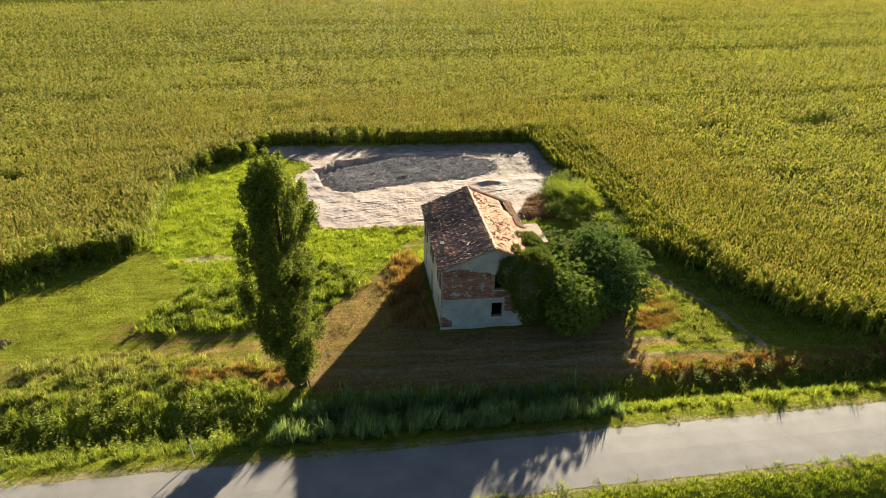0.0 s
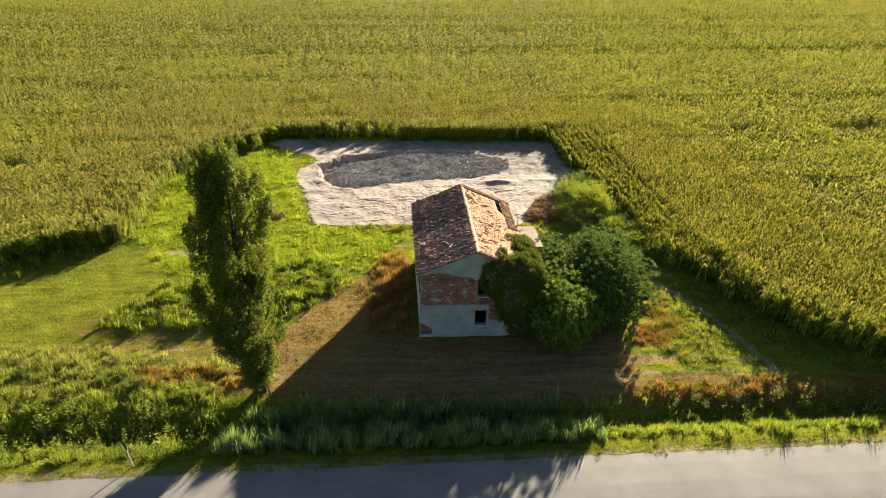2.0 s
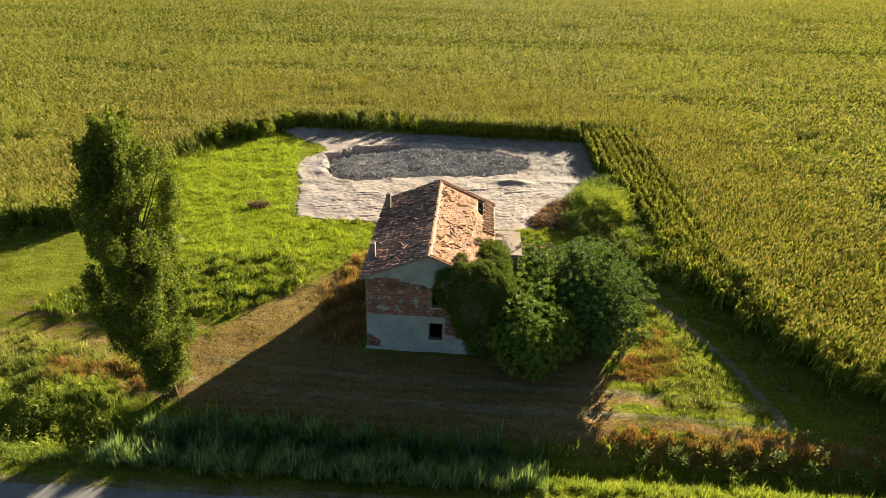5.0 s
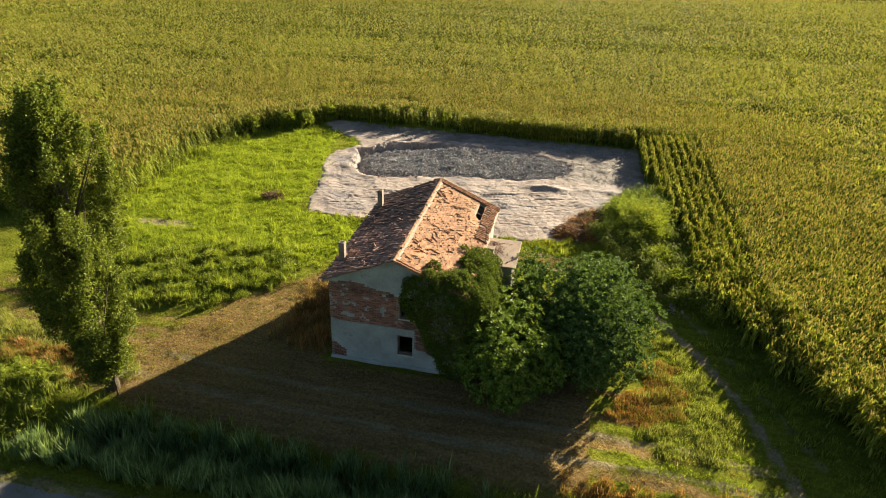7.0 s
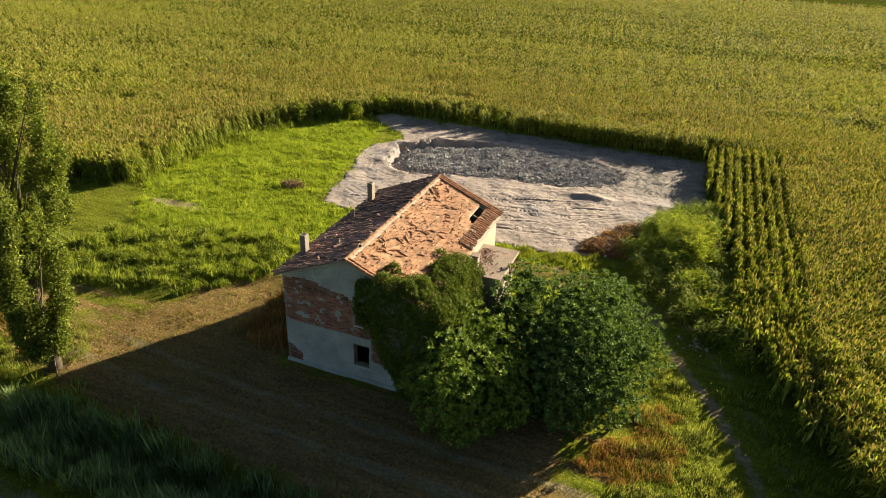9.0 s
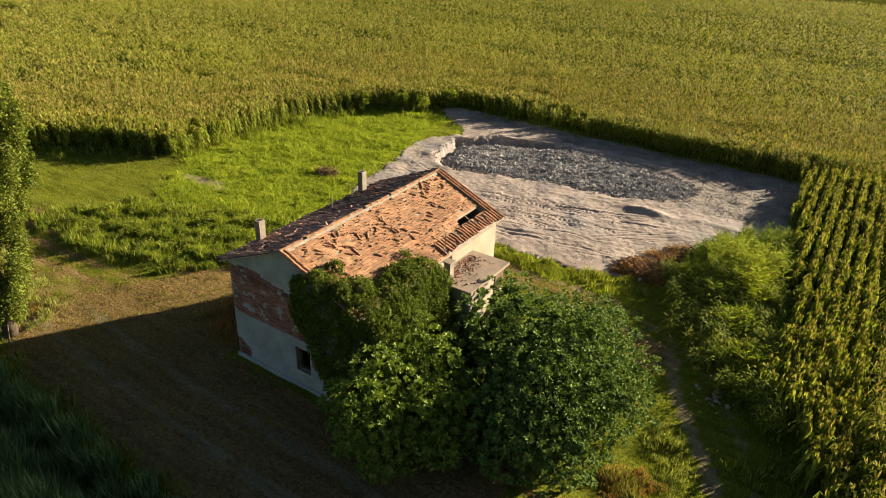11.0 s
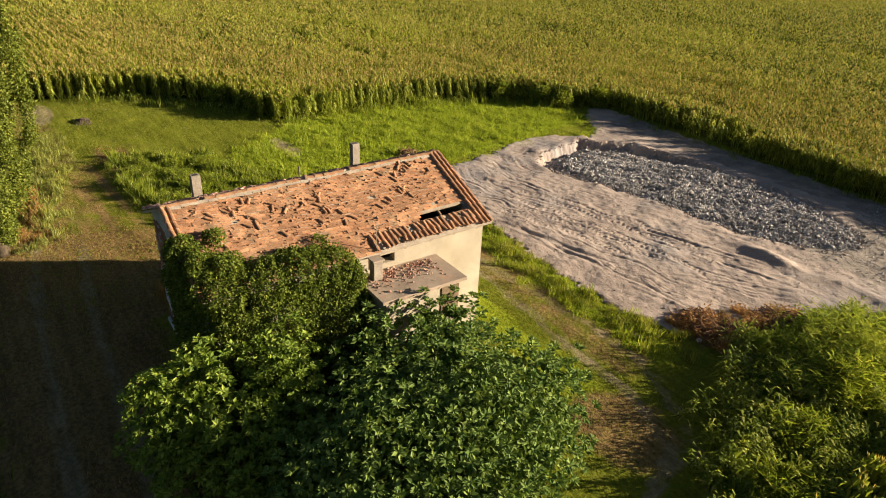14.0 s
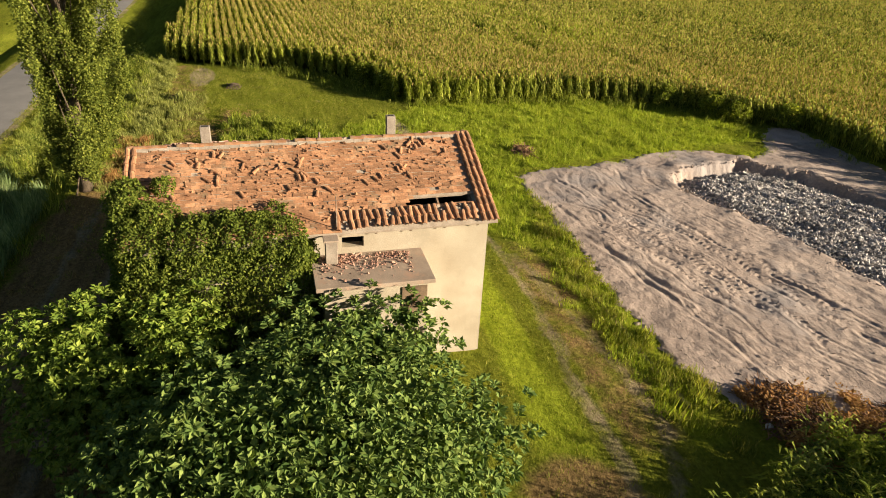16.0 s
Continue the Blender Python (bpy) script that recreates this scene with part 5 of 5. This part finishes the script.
shards = link_mesh("tile_rubble", rv, rf, TILE_OLD, annex, "broken tile shards")
shards["kind"] = "stuff"
c = chimney(4.0, 5.83, 4.132, 4.86, 0.30, 0.34, True)
part("antenna_pole", tube_bm([(3.62, 6.05, 4.3), (3.62, 6.05, 6.05)], [0.018, 0.014], 6), METAL, house, "thin bent aerial pole")
part("antenna_bar", tube_bm([(3.62, 5.7, 5.9), (3.62, 6.4, 5.94)], [0.01, 0.01], 5), METAL, house)


# ---- trees and ivy ----
def ball_points(lobes, count, rng, depth=0.25, low=0.0):
    """Places in the outer shell of a union of ellipsoids, with the way out of it."""
    vol = np.array([rx * ry + ry * rz + rx * rz for _, _, _, rx, ry, rz in lobes])
    pick = rng.choice(len(lobes), count, p=vol / vol.sum())
    L = np.array(lobes)[pick]
    d = rng.normal(size=(count, 3))
    d /= np.linalg.norm(d, axis=1, keepdims=True)
    p = L[:, :3] + d * L[:, 3:] * (1 - depth * rng.uniform(size=(count, 1)) ** 1.6)
    ok = p[:, 2] > low
    for cx, cy, cz, rx, ry, rz in lobes:
        q = ((p - (cx, cy, cz)) / (rx, ry, rz)) ** 2
        ok &= q.sum(1) > (1 - depth) ** 2 * 0.98
    n = d / L[:, 3:]
    return p[ok], (n / np.linalg.norm(n, axis=1, keepdims=True))[ok], pick[ok]


def limbs(base, tips, r0, rng, sides=7):
    bm = bmesh.new()
    for t in tips:
        b, e = Vector(base), Vector(t)
        m1 = b.lerp(e, 0.35) + Vector(rng.normal(size=3) * 0.12)
        m2 = b.lerp(e, 0.7) + Vector(rng.normal(size=3) * 0.15)
        tube_bm([b, m1, m2, e], [r0, r0 * 0.7, r0 * 0.4, r0 * 0.12], sides, bm)
    return bm


rng = np.random.default_rng(31)
# poplar
poplar = new("poplar_tree")
tagged(poplar, "tall columnar poplar with dense olive-green leaves", "tree")
BX, BY = -13.0, -4.75
bz = float(land(np.array([BX]), np.array([BY]))[0])
part("trunk", tube_bm([(BX, BY, bz - 0.2), (BX - 0.05, BY + 0.1, 1.5), (BX - 0.35, BY + 0.3, 5), (BX - 0.55, BY + 0.45, 9), (BX - 0.6, BY + 0.5, 13.5)], [0.36, 0.27, 0.2, 0.12, 0.03], 12), BARK, poplar, "grey-brown furrowed trunk", True)
tips, cpos, cway = [], [], []
for k in range(44):
    z0 = rng.uniform(1.2, 8.5)
    a = rng.uniform(0, 6.28)
    out = rng.uniform(0.7, 1.9) * min(1, 0.35 + z0 / 7)
    rise = rng.uniform(2.6, 5.2)
    f = z0 / 13.5
    b = np.array([BX - 0.6 * min(1, f * 1.6), BY + 0.5 * min(1, f * 1.6), z0])
    tips.append((b, b + np.array([math.cos(a) * out, math.sin(a) * out, rise])))
for b, e in tips:
    part("branch", tube_bm([b, b * 0.6 + e * 0.4 + rng.normal(size=3) * 0.08, e], [0.06, 0.04, 0.012], 5), BARK, poplar)


def poplar_radius(z):
    return np.interp(z, [0.7, 1.5, 3, 4.5, 6.5, 9, 11.5, 13.0, 14.1, 14.9], [0.6, 1.0, 1.6, 2.05, 2.3, 2.3, 2.15, 1.8, 1.1, 0.15])


plumes = []
while len(plumes) < 175:
    z = rng.uniform(0.9, 14.2)
    r = poplar_radius(z)
    if rng.uniform() > r / 1.9:
        continue
    a = rng.uniform(0, 6.28)
    rr = max(r - 0.28, 0.1) * (1 - 0.75 * rng.uniform() ** 2.2) * (0.92 + 0.2 * math.sin(3 * a + z * 0.5) + 0.1 * math.sin(5 * a - z * 1.7))
    f = min(1, z / 7)
    plumes.append((BX - 0.75 * f + math.cos(a) * rr, BY + 0.6 * f + math.sin(a) * rr, z, math.cos(a) * 0.16, math.sin(a) * 0.16))
plumes += [(BX + math.cos(a) * 0.4, BY + math.sin(a) * 0.4, z, 0.0, 0.0) for a, z in zip(rng.uniform(0, 6.28, 16), rng.uniform(1.1, 2.2, 16))]
plumes = np.array(plumes)
count = 118000
pick = rng.integers(0, len(plumes), count)
d = rng.normal(size=(count, 3))
d /= np.linalg.norm(d, axis=1, keepdims=True)
d *= rng.uniform(0.25, 1.0, (count, 1)) ** 0.5
wide = rng.uniform(0.30, 0.46, len(plumes))[pick] * (1 - 0.35 * d[:, 2]) * (1 + 0.3 * wavy(plumes[pick, 0] * 3 + d[:, 0] * 2, plumes[pick, 2] + d[:, 2] * 2.2, 1.1))
tall = rng.uniform(0.7, 1.25, len(plumes))[pick]
p = plumes[pick, :3] + np.stack([d[:, 0] * wide + plumes[pick, 3] * d[:, 2] * tall, d[:, 1] * wide + plumes[pick, 4] * d[:, 2] * tall, d[:, 2] * tall], 1)
p = p[p[:, 2] > 0.45]
w = rng.normal(size=p.shape) + np.array([0, 0, 0.3])
v, f = leaves(p, w, rng.uniform(0.08, 0.15, len(p)), rng.uniform(0.035, 0.06, len(p)), rng)
link_mesh("crown", v, f, POPLAR_LEAF, poplar, "dense upright olive-green crown")
part("leaning_stake", tube_bm([(BX + 0.55, BY - 0.35, bz - 0.1), (BX + 0.15, BY + 0.05, 1.6)], [0.04, 0.035], 6), BARK, poplar)


def rosettes(pos, nrm, rng, per=9, length=(0.13, 0.22), width=0.21):
    """Whorls of large leaves round the shoot tips."""
    n = len(pos)
    t = rng.normal(size=(n, 3))
    u = np.cross(nrm, t)
    u /= np.linalg.norm(u, axis=1, keepdims=True)
    w = np.cross(nrm, u)
    ps, ws = [], []
    for k in range(per):
        a = 6.28 * k / per + rng.uniform(-0.3, 0.3, n)
        d = np.cos(a)[:, None] * u + np.sin(a)[:, None] * w + nrm * rng.uniform(0.1, 0.9, (n, 1))
        ps.append(pos + d * 0.03)
        ws.append(d)
    p, d = np.concatenate(ps), np.concatenate(ws)
    L = rng.uniform(*length, len(p))
    return leaves(p, d, L, L * width, rng, 0.3)


def spaced(p, gap, rng):
    """Which of the places to keep so that no two are nearer than gap."""
    taken, keep = collections.defaultdict(list), []
    for i in rng.permutation(len(p)):
        c = tuple(np.floor(p[i] / gap).astype(int))
        near = (q for dx in (-1, 0, 1) for dy in (-1, 0, 1) for dz in (-1, 0, 1) for q in taken[c[0] + dx, c[1] + dy, c[2] + dz])
        if all(((p[i] - q) ** 2).sum() > gap * gap for q in near):
            taken[c].append(p[i])
            keep.append(i)
    return np.array(keep)


def fig_tree(name, label, base, lobes, gap, mat, rng, inner, size=(0.12, 0.21), hollow=0.3):
    """A many-stemmed fig: single whorls of long leaves on the shoot tips, dark hollows between them."""
    tree = new(name)
    tagged(tree, label, "tree")
    tips = [(l[0] + rng.normal() * 0.3, l[1] + rng.normal() * 0.3, l[2] + l[5] * 0.25) for l in lobes if l[5] > 1.2 for _ in range(5)]
    z = float(land(np.array([base[0]]), np.array([base[1]]))[0])
    part("trunk", limbs((base[0], base[1], z - 0.15), tips, 0.17, rng), BARK, tree, "several grey stems from one stool", True)
    p, n, k = ball_points(lobes, 26000, rng, 0.06, 0.2)
    swell = wavy(p[:, 0] + 0.6 * p[:, 2], p[:, 1] - 0.5 * p[:, 2], 2.1)
    spray = wavy(p[:, 0] * 1.1 - p[:, 2] * 0.9, p[:, 1] * 1.1 + p[:, 2] * 0.8, 1.15)
    p = p + n * (0.24 * np.clip(swell, -1.3, 1.2) + 0.16 * np.clip(spray, -1, 0.9) - 0.22 * rng.uniform(size=len(p)))[:, None]
    ok = spray > rng.uniform(-1.0, 0.2, len(p)) - hollow
    p, n = p[ok], n[ok]
    i = spaced(p, gap, rng)
    p, n = p[i], n[i]
    up = n * 0.75 + np.array([0, 0, 0.8]) + rng.normal(size=p.shape) * 0.18
    up /= np.linalg.norm(up, axis=1, keepdims=True)
    v, f = rosettes(p, up, rng, 10, size, 0.27)
    few = rng.uniform(size=len(p)) < 0.9
    v2, f2 = rosettes(p[few] - up[few] * 0.10, up[few], rng, 9, (size[0] * 1.2, size[1] * 1.2), 0.25)
    link_mesh("crown", np.concatenate([v, v2]), np.concatenate([f, f2 + len(v)]), mat, tree, "whorls of long drooping glossy leaves on the shoot tips")
    p, n, k = ball_points([(a, b, c, max(d - 0.7, 0.2), max(e - 0.7, 0.2), max(f - 0.7, 0.2)) for a, b, c, d, e, f in lobes], inner, rng, 0.6, 0.05)
    v, f = leaves(p, rng.normal(size=p.shape), rng.uniform(0.15, 0.26, len(p)), rng.uniform(0.05, 0.08, len(p)), rng)
    link_mesh("inner_leaves", v, f, mat, tree)
    return tree


def spikes(a, b, r):
    """Thin three-sided shoots from the places a back to b."""
    d = b - a
    u = np.cross(d, np.array([0.3, 0.9, 0.1]))
    u /= np.linalg.norm(u, axis=1, keepdims=True)
    w = np.cross(d / np.linalg.norm(d, axis=1, keepdims=True), u)
    ring = [b + r * (math.cos(q) * u + math.sin(q) * w) for q in (0, 2.1, 4.2)]
    v = np.stack([a, *ring], 1).reshape(-1, 3)
    i = np.arange(len(a))[:, None] * 4
    return v, np.concatenate([i + np.array([[0, 1, 2]]), i + np.array([[0, 2, 3]]), i + np.array([[0, 3, 1]])], 0)


def lumpy(main, count, rng, size=(0.9, 1.5)):
    """Main domes with smaller domes budding from them."""
    out = list(main)
    for cx, cy, cz, rx, ry, rz in main:
        for _ in range(count):
            a, e = rng.uniform(0, 6.28), rng.uniform(0.0, 1.25)
            r = rng.uniform(*size)
            out.append((cx + math.cos(a) * math.cos(e) * (rx - 0.45 * r), cy + math.sin(a) * math.cos(e) * (ry - 0.45 * r), cz + math.sin(e) * (rz - 0.45 * r), r, r, r * 0.8))
    return out


fig_tree("broad_fig_tree", "broad dark green fig tree with large glossy leaves", (8.8, 4.6), lumpy([(9.9, 4.6, 2.0, 3.15, 4.9, 3.0), (6.4, 6.7, 1.9, 1.15, 2.3, 2.2), (6.2, 4.4, 2.0, 1.0, 1.2, 2.3)], 10, rng, (0.7, 1.15)), 0.43, FIG_LEAF, rng, 36000)
fig_tree("young_fig_tree", "lower yellow-green fig tree beside the ivy", (5.4, 0.4), lumpy([(5.7, -0.9, 2.2, 1.75, 1.9, 2.1), (5.8, 1.4, 2.2, 1.7, 1.5, 2.2), (7.0, 0.6, 1.5, 1.3, 1.6, 2.0)], 7, rng, (0.6, 1.0)), 0.34, FIG_YOUNG, rng, 13000, (0.12, 0.20), 0.3)

# ivy that has climbed the corner of the house
ivy = new("ivy")
tagged(ivy, "thick dark ivy swallowing the corner and eave of the house", "ivy")
IVY = [(3.3, 0.4, 2.3, 1.35, 0.75, 2.7), (2.5, 0.2, 3.3, 1.2, 0.6, 2.1), (1.35, 0.25, 4.4, 1.05, 0.42, 1.35), (2.2, 0.15, 4.5, 1.3, 0.5, 1.0), (4.0, 2.2, 2.6, 1.05, 1.8, 2.5), (4.0, 4.2, 2.6, 0.95, 1.5, 2.4), (1.7, 0.15, 5.5, 0.8, 0.4, 0.45), (2.1, 0.45, 5.5, 0.85, 0.6, 0.42), (2.8, 1.1, 5.2, 0.85, 0.8, 0.5),
       (3.35, 0.8, 4.85, 1.15, 1.0, 0.6), (3.45, 2.0, 4.85, 1.1, 1.1, 0.6), (3.4, 3.2, 4.9, 1.1, 1.1, 0.66), (3.45, 4.3, 4.8, 1.0, 0.9, 0.62), (3.8, 4.9, 4.2, 0.5, 0.5, 0.5), (4.4, 1.0, 2.6, 1.0, 1.2, 2.1)]
part("stem", limbs((3.75, 0.3, -0.1), [(3.0, 0.2, 4.0), (3.8, 2.0, 4.2), (2.2, 0.25, 3.5), (3.9, 3.6, 4.0)], 0.09, rng), BARK, ivy)
IVY = IVY + [(cx + rng.normal() * rx * 0.5, cy + rng.normal() * ry * 0.5, cz + rng.uniform(0.2, 0.85) * rz, r, r * 0.9, r) for cx, cy, cz, rx, ry, rz in IVY for r in rng.uniform(0.2, 0.34, 4)]
p, n, k = ball_points(IVY, 190000, rng, 0.22, 0.1)
p = p + n * (0.10 * np.clip(wavy(p[:, 0] + p[:, 2], p[:, 1] - 0.6 * p[:, 2], 0.8), -1.2, 1.2))[:, None]
ok = ~((p[:, 0] < 3.4) & (p[:, 1] > 0.5) & (p[:, 2] < roof_under(0) - PITCH * np.abs(p[:, 0]) + 0.12))
ok &= p[:, 0] > 0.25 + 0.12 * wavy(p[:, 2], p[:, 2], 0.7) + np.clip(3.0 - p[:, 2], 0, 3) * 0.62
p, n = p[ok], n[ok]
w = n * 0.5 + rng.normal(size=p.shape) * 0.7 + np.array([0, 0, -0.35])
v, f = leaves(p, w, rng.uniform(0.06, 0.12, len(p)), rng.uniform(0.022, 0.038, len(p)), rng)
link_mesh("ivy_leaves", v, f, IVY_LEAF, ivy, "small dark glossy leaves")

# tall bright scrub between the sand and the maize
for x, y, r, h, mat in [(12.9, 21.2, 1.8, 2.4, REED), (12.3, 23.6, 1.4, 1.9, REED), (14.4, 22.4, 1.6, 2.4, REED), (14.3, 19.4, 1.2, 2.2, WEEDS), (12.9, 18.2, 1.0, 1.5, REED), (14.4, 15.9, 1.2, 1.3, WEEDS), (15.8, 13.2, 1.0, 1.2, WEEDS)]:
    shrub = new("tall_shrub")
    tagged(shrub, "bright yellow-green reedy shrub at the sand's edge" if mat is REED else "rank green reedy shrub between the track and maize", "shrub", "scrub beside the sand")
    z = float(land(np.array([x]), np.array([y]))[0])
    m = 110
    a, rr = rng.uniform(0, 6.28, m), np.sqrt(rng.uniform(size=m))
    foot = np.stack([x + np.cos(a) * rr * r * 0.5, y + np.sin(a) * rr * r * 0.55, np.full(m, z)], 1)
    top = np.stack([x + np.cos(a) * rr * r * 1.1, y + np.sin(a) * rr * r * 1.2, z + h * (1 - 0.4 * rr**2) * rng.uniform(0.45, 1.15, m)], 1)
    link_mesh("stems", *spikes(top, foot, 0.012), mat, shrub)
    k = np.tile(np.arange(m), 26)
    q = rng.uniform(0.2, 1.0, len(k))[:, None]
    p = foot[k] * (1 - q) + top[k] * q
    b = rng.uniform(0, 6.28, len(k))
    v, f = leaves(p, np.stack([np.cos(b), np.sin(b), rng.uniform(0.1, 1.3, len(k))], 1), rng.uniform(0.25, 0.55, len(k)), rng.uniform(0.014, 0.028, len(k)), rng)
    link_mesh("leaves", v, f, mat, shrub)

# shrubs along the maize
for k, (x, y, r) in enumerate([(-25.8, 35.6, 1.0), (-22.8, 38.3, 1.1), (-21.2, 39.4, 0.9), (2.6, 43.6, 0.8), (-19.6, 42.6, 0.9), (-30.5, 14.2, 1.0), (-33.6, 12.2, 0.9)]):
    shrub = new("shrub")
    tagged(shrub, "dark green shrub at the maize edge", "shrub", "shrubs along the maize")
    z = float(land(np.array([x]), np.array([y]))[0])
    lobes = lumpy([(x, y, z + 0.75, r, r, 0.95)], 6, rng, (0.35, 0.6))
    part("stems", limbs((x, y, z - 0.1), [(x + rng.normal() * 0.3, y + rng.normal() * 0.3, z + 1.2) for _ in range(4)], 0.04, rng, 5), BARK, shrub)
    p, n, _ = ball_points(lobes, 2600, rng, 0.4, z)
    v, f = leaves(p, rng.normal(size=p.shape) + n * 0.4, rng.uniform(0.12, 0.22, len(p)), rng.uniform(0.04, 0.07, len(p)), rng)
    link_mesh("leaves", v, f, WEEDS, shrub)


# ---- small things ----
def twig_heap(name, label, x, y, rx, ry, h, count, rng):
    bm = bmesh.new()
    z = float(land(np.array([x]), np.array([y]))[0])
    for _ in range(count):
        a, r = rng.uniform(0, 6.28), math.sqrt(rng.uniform())
        c = Vector((x + math.cos(a) * r * rx, y + math.sin(a) * r * ry, z + 0.05 + h * (1 - r * r) * rng.uniform(0.2, 1.0)))
        d = Vector((rng.normal(), rng.normal(), rng.normal() * 0.35)).normalized() * rng.uniform(0.15, 0.55)
        tube_bm([c - d, c + Vector(rng.normal(size=3) * 0.06), c + d], [0.022, 0.018, 0.006], 4, bm)
    return tagged(part(name, bm, TWIG, None), label, "brushwood", kind="stuff")


twig_heap("brushwood", "heap of brown dead brushwood and roots at the sand's edge", 8.9, 19.6, 1.9, 1.3, 0.55, 520, rng)
twig_heap("brushwood", "spread of red-brown dead branches beside tall grass", 10.4, 22.2, 1.6, 2.2, 0.6, 560, rng)
tufts("dead_leaves", "dry red-brown weeds over the brushwood", GRASS_RUST, 2400, [(7.2, 18.6), (10.5, 18.4), (12.4, 22), (11.6, 25), (9.4, 23.4), (8.0, 20.6)], rng, 0.5, 0.2, 0.014, 6, leafy_stems=True)
twig_heap("twig_heap", "small heap of dry brown twigs on the grass", -16.0, 19.8, 1.0, 0.7, 0.4, 150, rng)

post = new("marker_post")
tagged(post, "leaning pale roadside marker post with a dark top", "marker post")
zp = float(land(np.array([-18.4]), np.array([-10.5]))[0])
part("shaft", tube_bm([(-18.36, -10.5, zp - 0.2), (-18.62, -10.28, zp + 1.0)], [0.03, 0.028], 8), POST_WHITE, post)
part("head", tube_bm([(-18.62, -10.28, zp + 1.0), (-18.73, -10.19, zp + 1.42)], [0.055, 0.06], 8), POST_DARK, post, "dark reflector head")
rv, rf = clods(np.stack([RNG.normal(size=40) * 0.5 + 15.0, RNG.normal(size=40) * 0.5 + 10.3, np.full(40, 0.02)], 1), RNG.uniform(0.03, 0.10, 40), RNG)
tagged(link_mesh("field_stones", rv, rf, MORTAR), "pale stones strewn on the farm track", "stones", kind="stuff")


def sack(x, y, r, turn):
    """A crumpled plastic sack lying on the ground."""
    bm = bmesh.new()
    bmesh.ops.create_icosphere(bm, subdivisions=3, radius=1.0)
    z = float(land(np.array([x]), np.array([y]))[0])
    for v in bm.verts:
        k = 1 + 0.28 * noise.noise(v.co * 2.2 + Vector((x, y, 0))) + 0.12 * noise.noise(v.co * 6)
        v.co = Vector((v.co.x * r * 1.5 * k, v.co.y * r * k, max(v.co.z, -0.6) * r * 0.7 * k))
    bmesh.ops.transform(bm, matrix=pose(x, y, z + r * 0.42, 0, 0, turn), verts=bm.verts)
    return tagged(part("plastic_sack", bm, POST_WHITE, None, "", True), "crumpled white plastic sack by the brushwood", "sack")


sack(8.3, 19.6, 0.13, 30)
sack(8.9, 18.4, 0.10, 110)
px, py = rng.normal(size=300) * 0.4 - 33.4, rng.normal(size=300) * 0.25 + 1.9
rv, rf = clods(np.stack([px, py, land(px, py) + 0.25 * np.exp(-(((px + 33.4) / 0.6) ** 2 + ((py - 1.9) / 0.4) ** 2))], 1), rng.uniform(0.03, 0.07, 300), rng)
tagged(link_mesh("earth_heap", rv, rf, BARK), "small dark heap of earth clods on the meadow", "earth heap", kind="stuff")
